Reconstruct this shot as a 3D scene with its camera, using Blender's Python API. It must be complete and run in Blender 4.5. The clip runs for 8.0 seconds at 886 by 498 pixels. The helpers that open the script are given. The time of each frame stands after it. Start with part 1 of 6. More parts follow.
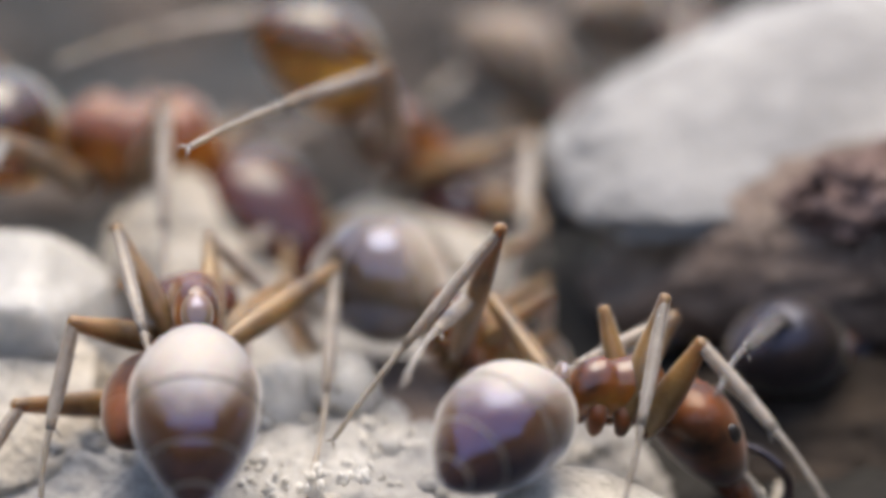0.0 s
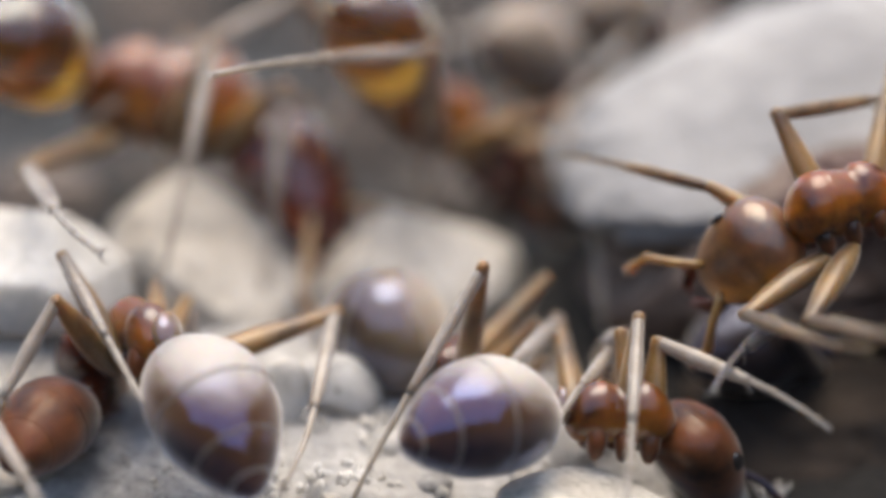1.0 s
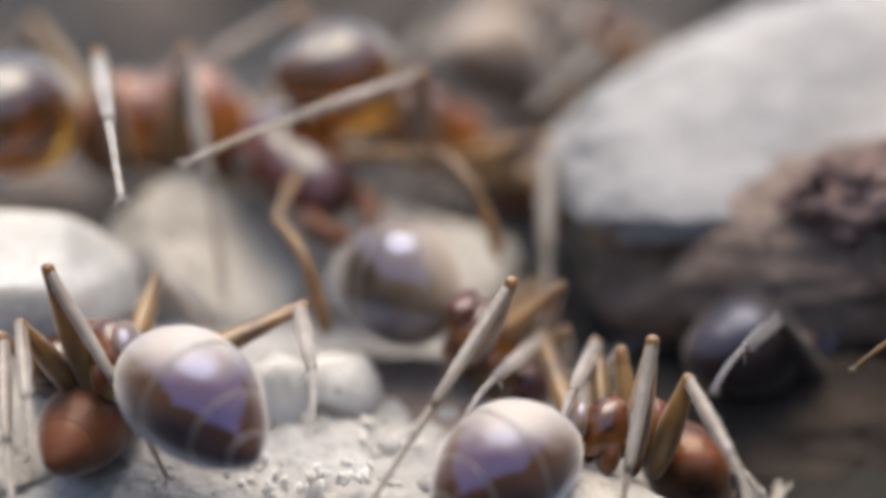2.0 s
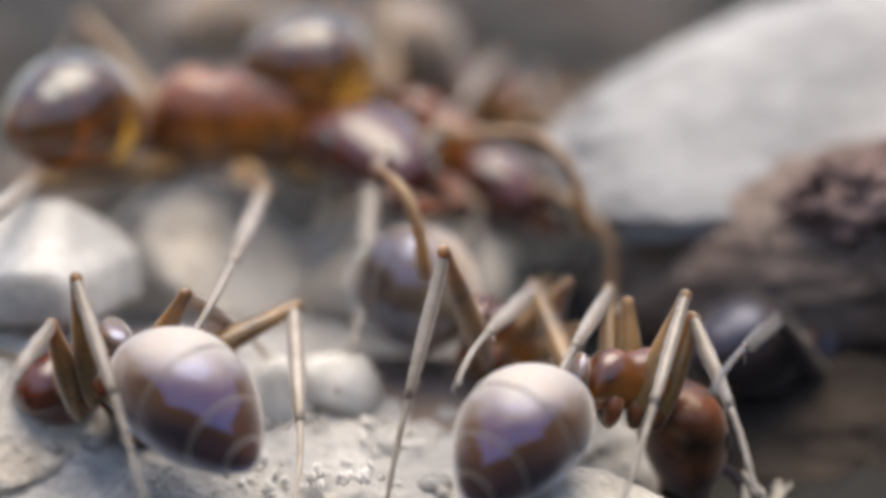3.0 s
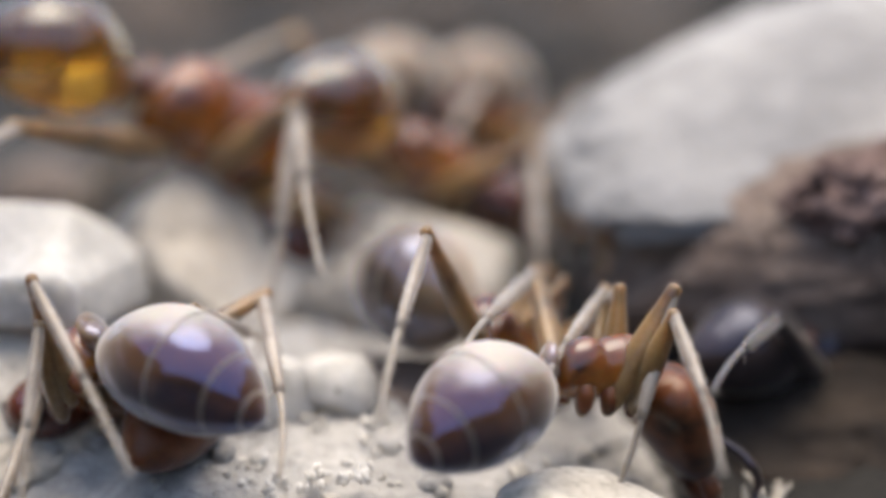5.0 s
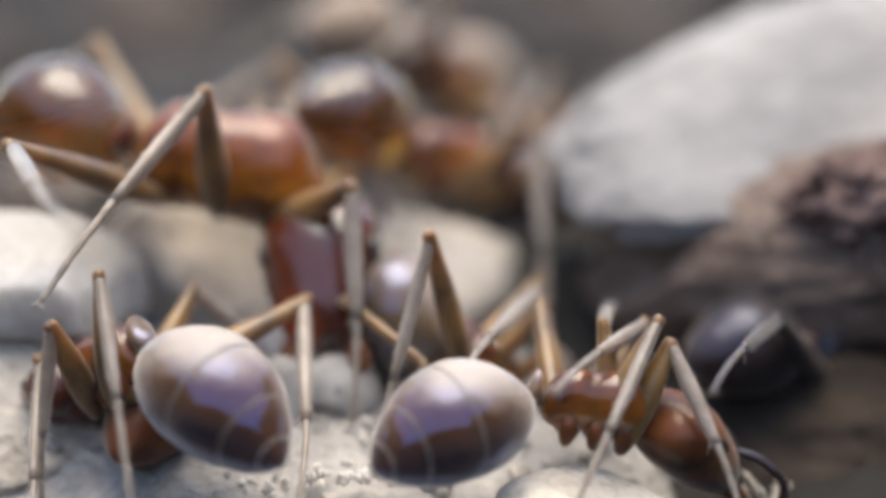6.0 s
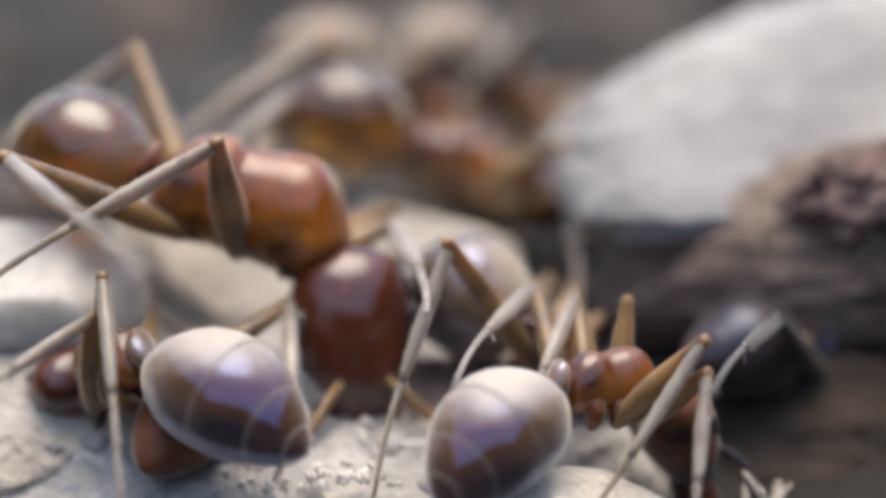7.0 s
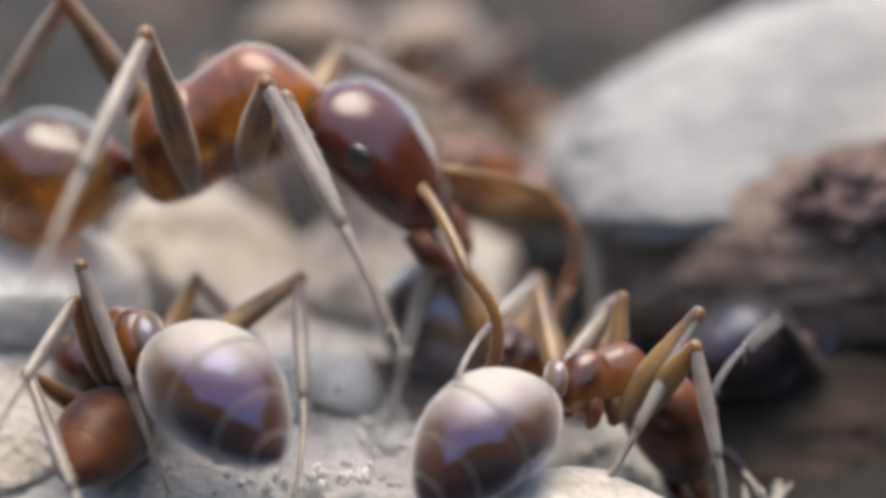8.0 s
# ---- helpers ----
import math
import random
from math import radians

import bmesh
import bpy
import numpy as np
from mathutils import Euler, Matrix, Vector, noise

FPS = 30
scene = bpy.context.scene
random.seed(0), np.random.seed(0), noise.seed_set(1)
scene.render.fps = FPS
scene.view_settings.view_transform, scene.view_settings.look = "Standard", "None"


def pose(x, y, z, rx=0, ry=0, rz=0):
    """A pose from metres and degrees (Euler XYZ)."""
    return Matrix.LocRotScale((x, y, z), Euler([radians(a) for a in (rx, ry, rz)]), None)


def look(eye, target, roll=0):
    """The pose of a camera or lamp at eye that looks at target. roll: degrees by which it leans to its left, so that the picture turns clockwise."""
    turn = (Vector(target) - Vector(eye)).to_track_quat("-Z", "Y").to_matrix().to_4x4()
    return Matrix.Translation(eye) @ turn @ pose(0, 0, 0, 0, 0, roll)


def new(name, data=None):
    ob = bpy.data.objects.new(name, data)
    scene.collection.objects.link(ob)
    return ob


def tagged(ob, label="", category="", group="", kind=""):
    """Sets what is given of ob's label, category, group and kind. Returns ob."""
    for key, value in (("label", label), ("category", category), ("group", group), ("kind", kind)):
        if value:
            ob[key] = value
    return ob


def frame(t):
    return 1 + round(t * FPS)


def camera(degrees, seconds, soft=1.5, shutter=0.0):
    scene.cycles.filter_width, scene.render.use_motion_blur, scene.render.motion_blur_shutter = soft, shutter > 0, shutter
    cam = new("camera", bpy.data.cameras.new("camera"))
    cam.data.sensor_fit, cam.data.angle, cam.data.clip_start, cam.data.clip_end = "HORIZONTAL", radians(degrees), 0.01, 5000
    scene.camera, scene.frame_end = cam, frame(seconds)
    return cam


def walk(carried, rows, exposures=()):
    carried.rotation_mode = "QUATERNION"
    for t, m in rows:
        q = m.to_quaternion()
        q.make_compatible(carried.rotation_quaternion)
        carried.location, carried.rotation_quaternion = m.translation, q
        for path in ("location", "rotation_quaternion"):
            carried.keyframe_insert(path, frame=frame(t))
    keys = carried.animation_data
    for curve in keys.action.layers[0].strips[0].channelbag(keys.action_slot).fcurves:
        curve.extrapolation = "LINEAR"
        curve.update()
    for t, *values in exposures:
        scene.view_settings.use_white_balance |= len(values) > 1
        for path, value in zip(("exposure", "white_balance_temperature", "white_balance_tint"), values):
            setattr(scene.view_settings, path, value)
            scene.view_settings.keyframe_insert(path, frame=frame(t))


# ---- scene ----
MM = 0.001

# ---- camera: a close-up lens that stands still, two centimetres from the ants ----
cam = camera(24.0, 8.0, soft=4.3)
cam.data.dof.use_dof = True
cam.data.dof.focus_distance = 18.8 * MM
cam.data.dof.aperture_fstop = 57.0
STAND = pose(0, -18.2 * MM, 6.0 * MM, 76, 0, 0)
walk(cam, [(0, STAND), (8, STAND)], exposures=[(0, 1.58, 8350, 11), (8, 1.58, 8350, 11)])

# ---- light: hazy sun overhead, a little behind the ants, and open sky ----
SUN_ELEVATION, SUN_AZIMUTH = radians(86), radians(20)
world = bpy.data.worlds.new("sky")
scene.world = world
world.use_nodes = True
nt = world.node_tree
sky = nt.nodes.new("ShaderNodeTexSky")
sky.sky_type = "NISHITA"
sky.sun_disc = False
sky.sun_elevation = SUN_ELEVATION
sky.sun_rotation = SUN_AZIMUTH
sky.dust_density = 0.9
nt.links.new(sky.outputs[0], nt.nodes["Background"].inputs[0])
nt.nodes["Background"].inputs[1].default_value = 0.15
sun_data = bpy.data.lights.new("sun", "SUN")
sun_data.energy, sun_data.angle, sun_data.color = 1.5, radians(50.0), (1.0, 0.955, 0.88)
sun = new("sun", sun_data)
toward_sun = Vector((math.sin(SUN_AZIMUTH) * math.cos(SUN_ELEVATION), math.cos(SUN_AZIMUTH) * math.cos(SUN_ELEVATION), math.sin(SUN_ELEVATION)))
sun.matrix_world = look(toward_sun * 0.2, (0, 0, 0))


# ---- materials ----
def material(name):
    m = bpy.data.materials.new(name)
    m.use_nodes = True
    return m, m.node_tree.nodes, m.node_tree.links, m.node_tree.nodes["Principled BSDF"]


def noise_node(nodes, links, scale, detail=5.0, rough=0.55, coords=None):
    tex = nodes.new("ShaderNodeTexNoise")
    tex.inputs["Scale"].default_value = scale
    tex.inputs["Detail"].default_value = detail
    tex.inputs["Roughness"].default_value = rough
    if coords:
        links.new(coords, tex.inputs["Vector"])
    return tex


def ramp_node(nodes, links, source, stops):
    ramp = nodes.new("ShaderNodeValToRGB")
    el = ramp.color_ramp.elements
    while len(el) < len(stops):
        el.new(0.5)
    for e, (p, c) in zip(el, stops):
        e.position, e.color = p, (*c, 1)
    links.new(source, ramp.inputs[0])
    return ramp


def bump_node(nodes, links, height, strength, distance, normal=None):
    b = nodes.new("ShaderNodeBump")
    b.inputs["Strength"].default_value = strength
    b.inputs["Distance"].default_value = distance
    links.new(height, b.inputs["Height"])
    if normal:
        links.new(normal, b.inputs["Normal"])
    return b


def cuticle(name, dark, light, rough=0.08, through_light=0.35, sheen=0.25, glow=(0.9, 0.35, 0.1), coat=0.5, coat_ior=1.6, front=None, silk=0.3, gloss=None, clear=0.0, ripple=0.15):
    """Insect shell: a glossy skin over a darker body, faintly haired, and letting some light through."""
    m, nodes, links, bsdf = material(name)
    co = nodes.new("ShaderNodeTexCoord").outputs["Object"]
    big = noise_node(nodes, links, 1900, 4, 0.55, co)
    ramp = ramp_node(nodes, links, big.outputs["Fac"], [(0.36, dark), (0.64, light)])
    colour = ramp.outputs[0]
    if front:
        # paler pigment where the gaster begins, plus painted light: lit backs, glowing amber undersides
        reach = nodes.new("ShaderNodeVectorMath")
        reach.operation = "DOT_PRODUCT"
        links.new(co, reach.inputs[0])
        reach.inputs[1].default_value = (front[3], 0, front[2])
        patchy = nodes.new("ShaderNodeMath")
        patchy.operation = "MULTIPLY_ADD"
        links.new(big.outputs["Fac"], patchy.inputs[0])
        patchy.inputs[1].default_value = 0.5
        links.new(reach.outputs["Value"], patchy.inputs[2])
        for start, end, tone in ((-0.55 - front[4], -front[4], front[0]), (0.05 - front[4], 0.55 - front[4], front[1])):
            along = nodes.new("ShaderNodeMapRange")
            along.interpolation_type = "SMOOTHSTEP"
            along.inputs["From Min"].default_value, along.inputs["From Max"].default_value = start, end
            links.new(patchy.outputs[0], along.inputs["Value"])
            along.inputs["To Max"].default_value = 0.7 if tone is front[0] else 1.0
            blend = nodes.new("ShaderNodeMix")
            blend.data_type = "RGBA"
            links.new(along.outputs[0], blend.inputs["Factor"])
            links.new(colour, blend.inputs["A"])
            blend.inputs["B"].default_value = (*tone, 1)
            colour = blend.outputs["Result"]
        # the coat and gloss are dulled where the palest tone is painted
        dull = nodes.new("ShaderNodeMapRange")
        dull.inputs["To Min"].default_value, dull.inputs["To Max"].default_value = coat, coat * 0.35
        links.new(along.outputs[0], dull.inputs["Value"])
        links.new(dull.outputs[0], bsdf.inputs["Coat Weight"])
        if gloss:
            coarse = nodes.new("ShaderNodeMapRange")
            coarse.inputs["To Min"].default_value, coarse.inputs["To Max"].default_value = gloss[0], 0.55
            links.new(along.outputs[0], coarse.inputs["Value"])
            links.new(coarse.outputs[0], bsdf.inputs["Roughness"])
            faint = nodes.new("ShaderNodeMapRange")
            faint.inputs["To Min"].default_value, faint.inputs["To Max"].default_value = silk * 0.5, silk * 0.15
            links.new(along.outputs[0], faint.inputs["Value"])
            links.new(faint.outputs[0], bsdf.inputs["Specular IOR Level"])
    links.new(colour, bsdf.inputs["Base Color"])
    fine = noise_node(nodes, links, 26000, 3, 0.6, co)
    r = nodes.new("ShaderNodeMapRange")
    r.inputs["To Min"].default_value, r.inputs["To Max"].default_value = rough * 0.6, rough * 1.6
    links.new(fine.outputs["Fac"], r.inputs["Value"])
    links.new(r.outputs[0], bsdf.inputs["Coat Roughness"])
    wave = noise_node(nodes, links, 5200, 2, 0.5, co)
    b1 = bump_node(nodes, links, fine.outputs["Fac"], 0.2, 0.000008)
    b2 = bump_node(nodes, links, wave.outputs["Fac"], ripple, 0.000022, b1.outputs[0])
    links.new(b2.outputs[0], bsdf.inputs["Normal"])
    links.new(b2.outputs[0], bsdf.inputs["Coat Normal"])
    bsdf.inputs["Roughness"].default_value = 0.42 if gloss is None else gloss[0]
    bsdf.inputs["IOR"].default_value = 1.75
    bsdf.inputs["Specular IOR Level"].default_value = silk * 0.5
    bsdf.inputs["Specular Tint"].default_value = (0.95, 0.95, 1.0, 1) if gloss is None else (*gloss[1], 1)
    bsdf.inputs["Subsurface Weight"].default_value = through_light
    bsdf.inputs["Subsurface Radius"].default_value = glow
    bsdf.inputs["Subsurface Scale"].default_value = 0.0005
    bsdf.inputs["Sheen Weight"].default_value = sheen
    bsdf.inputs["Sheen Roughness"].default_value = 0.4
    bsdf.inputs["Sheen Tint"].default_value = (0.96, 0.94, 0.95, 1)
    bsdf.inputs["Coat Weight"].default_value = coat
    bsdf.inputs["Coat IOR"].default_value = coat_ior
    bsdf.inputs["Transmission Weight"].default_value = clear
    return m


def mineral(name, colours, scale=900, rough=0.75, relief=0.00006, grain=9000, through_light=0.0, spots=None):
    """Broken stone: blotches, fine grain and pits."""
    m, nodes, links, bsdf = material(name)
    co = nodes.new("ShaderNodeTexCoord").outputs["Object"]
    big = noise_node(nodes, links, scale, 6, 0.62, co)
    n = len(colours)
    ramp = ramp_node(nodes, links, big.outputs["Fac"], [(0.3 + 0.4 * i / max(1, n - 1), c) for i, c in enumerate(colours)])
    fine = noise_node(nodes, links, grain, 4, 0.65, co)
    mix = nodes.new("ShaderNodeMix")
    mix.data_type, mix.blend_type = "RGBA", "OVERLAY"
    mix.inputs["Factor"].default_value = 0.45
    links.new(ramp.outputs[0], mix.inputs["A"])
    links.new(fine.outputs["Fac"], mix.inputs["B"])
    colour = mix.outputs["Result"]
    if spots:
        vor = nodes.new("ShaderNodeTexVoronoi")
        vor.inputs["Scale"].default_value = spots[0]
        links.new(co, vor.inputs["Vector"])
        cut = ramp_node(nodes, links, vor.outputs["Distance"], [(spots[1], (1, 1, 1)), (spots[1] + 0.04, (0, 0, 0))])
        dots = nodes.new("ShaderNodeMix")
        dots.data_type = "RGBA"
        links.new(cut.outputs[0], dots.inputs["Factor"])
        links.new(colour, dots.inputs["A"])
        dots.inputs["B"].default_value = (*spots[2], 1)
        colour = dots.outputs["Result"]
    links.new(colour, bsdf.inputs["Base Color"])
    rr = nodes.new("ShaderNodeMapRange")
    rr.inputs["To Min"].default_value, rr.inputs["To Max"].default_value = rough * 0.7, min(1, rough * 1.25)
    links.new(fine.outputs["Fac"], rr.inputs["Value"])
    links.new(rr.outputs[0], bsdf.inputs["Roughness"])
    b1 = bump_node(nodes, links, fine.outputs["Fac"], 0.8, relief)
    b2 = bump_node(nodes, links, big.outputs["Fac"], 0.6, relief * 3, b1.outputs[0])
    links.new(b2.outputs[0], bsdf.inputs["Normal"])
    if through_light:
        bsdf.inputs["Subsurface Weight"].default_value = through_light
        bsdf.inputs["Subsurface Radius"].default_value = (1, 0.95, 0.85)
        bsdf.inputs["Subsurface Scale"].default_value = 0.0009
    return m


# Shells with a front mask carry lit tops and shine-through amber in their colour.
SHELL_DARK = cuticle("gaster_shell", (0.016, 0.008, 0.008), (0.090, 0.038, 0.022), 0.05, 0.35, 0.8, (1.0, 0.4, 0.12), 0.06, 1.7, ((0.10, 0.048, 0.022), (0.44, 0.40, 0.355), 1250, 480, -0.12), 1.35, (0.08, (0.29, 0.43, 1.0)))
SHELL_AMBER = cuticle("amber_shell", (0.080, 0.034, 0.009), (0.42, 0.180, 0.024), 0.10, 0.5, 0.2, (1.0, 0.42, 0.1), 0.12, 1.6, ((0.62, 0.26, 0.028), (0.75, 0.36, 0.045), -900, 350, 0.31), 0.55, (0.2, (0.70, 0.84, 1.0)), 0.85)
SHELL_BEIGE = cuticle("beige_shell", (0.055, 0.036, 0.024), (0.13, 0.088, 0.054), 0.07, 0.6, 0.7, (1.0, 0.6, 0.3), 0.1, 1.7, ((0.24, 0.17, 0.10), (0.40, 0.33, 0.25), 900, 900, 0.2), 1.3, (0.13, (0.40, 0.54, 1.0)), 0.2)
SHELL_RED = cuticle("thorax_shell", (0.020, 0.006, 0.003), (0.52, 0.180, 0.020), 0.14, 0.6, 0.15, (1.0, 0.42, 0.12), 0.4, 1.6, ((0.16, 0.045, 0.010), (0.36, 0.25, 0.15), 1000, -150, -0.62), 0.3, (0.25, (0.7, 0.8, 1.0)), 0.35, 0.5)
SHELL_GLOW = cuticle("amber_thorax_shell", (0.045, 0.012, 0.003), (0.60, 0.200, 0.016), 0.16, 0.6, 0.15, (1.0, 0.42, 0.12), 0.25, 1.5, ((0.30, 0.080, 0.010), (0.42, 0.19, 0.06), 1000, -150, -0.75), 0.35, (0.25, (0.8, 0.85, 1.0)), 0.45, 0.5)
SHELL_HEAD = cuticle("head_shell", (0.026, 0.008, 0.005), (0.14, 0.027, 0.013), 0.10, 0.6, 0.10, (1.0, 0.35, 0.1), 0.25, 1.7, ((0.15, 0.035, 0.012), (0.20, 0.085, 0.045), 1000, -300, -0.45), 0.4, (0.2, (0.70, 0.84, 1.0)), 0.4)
SHELL_FACE = cuticle("amber_head_shell", (0.016, 0.006, 0.003), (0.46, 0.165, 0.022), 0.10, 0.5, 0.1, (1.0, 0.42, 0.12), 0.4, 1.7, clear=0.75)
SHELL_BROWN = cuticle("dull_brown_shell", (0.022, 0.008, 0.005), (0.17, 0.058, 0.026), 0.3, 0.4, 0.4, (1.0, 0.35, 0.1), 0.25, 1.6, None, 0.1)
SHELL_DUSK = cuticle("dark_brown_shell", (0.016, 0.006, 0.003), (0.16, 0.050, 0.016), 0.2, 0.4, 0.3, (1.0, 0.35, 0.1), 0.3, 1.6, None, 0.2)
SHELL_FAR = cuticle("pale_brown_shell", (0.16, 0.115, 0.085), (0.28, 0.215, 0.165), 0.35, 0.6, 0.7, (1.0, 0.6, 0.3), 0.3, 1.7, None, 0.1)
LEG_TAN = cuticle("leg_shell", (0.075, 0.040, 0.014), (0.27, 0.155, 0.050), 0.25, 0.6, 0.35, (1.0, 0.6, 0.3), 0.3, 1.7, clear=0.25)
SHIN_PALE = cuticle("shin_shell", (0.16, 0.135, 0.115), (0.30, 0.265, 0.240), 0.25, 0.4, 0.5, (1.0, 0.7, 0.45), 0.35, 1.7)
# Shaded copy of the shin colour, for the ant under the rock.
SHIN_DUSK = cuticle("shaded_shin_shell", (0.050, 0.048, 0.054), (0.11, 0.105, 0.115), 0.25, 0.3, 0.4)
SHIN_AMBER = cuticle("amber_shin_shell", (0.060, 0.036, 0.018), (0.20, 0.135, 0.070), 0.2, 0.5, 0.3, (1.0, 0.6, 0.3), 0.4, 1.7, clear=0.2)
RIM_PALE = cuticle("band_rim", (0.14, 0.115, 0.10), (0.26, 0.22, 0.195), 0.15, 0.4, 0.5)
EYE_BLACK = cuticle("eye_shell", (0.012, 0.010, 0.010), (0.03, 0.024, 0.022), 0.06, 0.0, 0.1, coat=0.8)
STONE_WHITE = mineral("white_stone", [(0.33, 0.328, 0.322), (0.42, 0.418, 0.412), (0.50, 0.498, 0.492)], 700, 0.75, 0.00003, 8000, 0.9, (2600, 0.06, (0.16, 0.13, 0.11)))
STONE_PALE = mineral("pale_stone", [(0.33, 0.295, 0.255), (0.46, 0.425, 0.380), (0.60, 0.565, 0.52)], 900, 0.7, 0.00010, 7000, 0.1)
STONE_GREY = mineral("grey_white_rock", [(0.155, 0.160, 0.175), (0.27, 0.273, 0.284), (0.42, 0.422, 0.424)], 420, 0.85, 0.00009, 3600)
# Shaded copy of the ant shell: the rock's shade is in the colour.
SHELL_SHADE = cuticle("shaded_shell", (0.010, 0.008, 0.008), (0.030, 0.020, 0.017), 0.4, 0.1, 0.2, coat=0.1, silk=0.55, gloss=(0.28, (0.5, 0.62, 1.0)))
STONE_BROWN = mineral("brown_rock", [(0.075, 0.052, 0.046), (0.15, 0.111, 0.096), (0.25, 0.196, 0.171)], 900, 0.85, 0.00012, 5200)
STONE_PURPLE = mineral("purple_brown_rock", [(0.075, 0.045, 0.045), (0.15, 0.098, 0.094), (0.29, 0.205, 0.194)], 900, 0.85, 0.00012, 5200)
# Near-black soil: the hollow's deep shade is put into its base colour.
CLOD = mineral("darkened_soil", [(0.009, 0.006, 0.0046), (0.023, 0.015, 0.011), (0.055, 0.037, 0.028)], 700, 0.95, 0.00010, 5200)


def gravel_material():
    m, nodes, links, bsdf = material("gravel")
    geo = nodes.new("ShaderNodeNewGeometry")
    ramp = ramp_node(nodes, links, geo.outputs["Random Per Island"], [(0.0, (0.014, 0.013, 0.013)), (0.55, (0.038, 0.034, 0.031)), (0.8, (0.09, 0.068, 0.058)), (1.0, (0.19, 0.155, 0.14))])
    tex = noise_node(nodes, links, 900, 5)
    mix = nodes.new("ShaderNodeMix")
    mix.data_type, mix.blend_type = "RGBA", "OVERLAY"
    mix.inputs["Factor"].default_value = 0.5
    links.new(ramp.outputs[0], mix.inputs["A"])
    links.new(tex.outputs["Fac"], mix.inputs["B"])
    links.new(mix.outputs["Result"], bsdf.inputs["Base Color"])
    bsdf.inputs["Roughness"].default_value = 0.9
    links.new(bump_node(nodes, links, tex.outputs["Fac"], 0.6, 0.0001).outputs[0], bsdf.inputs["Normal"])
    return m


GRAVEL = gravel_material()
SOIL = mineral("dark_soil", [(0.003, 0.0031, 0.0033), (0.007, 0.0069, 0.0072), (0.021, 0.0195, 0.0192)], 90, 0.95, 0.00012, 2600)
STONE_CRUMB = mineral("crumbly_stone", [(0.235, 0.233, 0.235), (0.335, 0.333, 0.336), (0.47, 0.468, 0.470)], 1100, 0.7, 0.00006, 9000, 0.1)
CRUMB = mineral("crumb_stone", [(0.34, 0.323, 0.298), (0.46, 0.443, 0.417), (0.60, 0.587, 0.565)], 1500, 0.3, 0.000004, 12000, 0.2)


# ---- mesh helpers ----
def mesh_of(bm, name, mats, smooth=True):
    me = bpy.data.meshes.new(name)
    bm.normal_update()
    bm.to_mesh(me)
    bm.free()
    for m in mats if isinstance(mats, (list, tuple)) else [mats]:
        me.materials.append(m)
    if smooth:
        me.polygons.foreach_set("use_smooth", [True] * len(me.polygons))
    return me


def part(name, bm, mats, parent, label=""):
    ob = new(name, mesh_of(bm, name, mats))
    ob.parent = parent
    return tagged(ob, label)


def loft(bm, stations, n=20, rim=0):
    """A closed skin through elliptic rings. Stations in mm: x, y, z, half width, half height. rim: how many last rings take the second material."""
    rings = []
    for x, y, z, w, h in stations:
        rings.append([bm.verts.new(((x) * MM, (y + w * math.cos(2 * math.pi * i / n)) * MM, (z + h * math.sin(2 * math.pi * i / n)) * MM)) for i in range(n)])
    for k, (a, b) in enumerate(zip(rings, rings[1:])):
        for i in range(n):
            f = bm.faces.new((a[i], a[(i + 1) % n], b[(i + 1) % n], b[i]))
            if rim and k >= len(rings) - 1 - rim:
                f.material_index = 1
    for ring, st, flip in ((rings[0], stations[0], 1), (rings[-1], stations[-1], 0)):
        tip = bm.verts.new((st[0] * MM, st[1] * MM, st[2] * MM))
        for i in range(n):
            a, b = ring[i], ring[(i + 1) % n]
            bm.faces.new((b, a, tip) if flip else (a, b, tip))
    bmesh.ops.recalc_face_normals(bm, faces=bm.faces)
    return bm


def tube(bm, points, radii, n=10):
    """A tapered tube along points in mm."""
    pts = [Vector(p) for p in points]
    rings = []
    side = Vector((0, 1, 0))
    for i, (p, r) in enumerate(zip(pts, radii)):
        d = (pts[min(i + 1, len(pts) - 1)] - pts[max(i - 1, 0)]).normalized()
        u = side - d * side.dot(d)
        u = u.normalized() if u.length > 0.05 else d.orthogonal().normalized()
        v = d.cross(u)
        rings.append([bm.verts.new((p + (u * math.cos(2 * math.pi * k / n) + v * math.sin(2 * math.pi * k / n)) * r) * MM) for k in range(n)])
    for a, b in zip(rings, rings[1:]):
        for k in range(n):
            bm.faces.new((a[k], a[(k + 1) % n], b[(k + 1) % n], b[k]))
    bm.faces.new(list(reversed(rings[0])))
    bm.faces.new(rings[-1])
    bmesh.ops.recalc_face_normals(bm, faces=bm.faces)
    return bm


def egg(s):
    """Half width of the gaster, 0 to 1, at s along its length."""
    return max(0.0, math.sin(math.pi * min(1, s) ** 0.98)) ** 0.60 * (1.0 - 0.12 * s)


HIPS = {"front": 0.27, "middle": 0.02, "hind": -0.24}
BONES = {"front": (1.1, 1.0), "middle": (1.3, 1.2), "hind": (1.75, 1.35)}


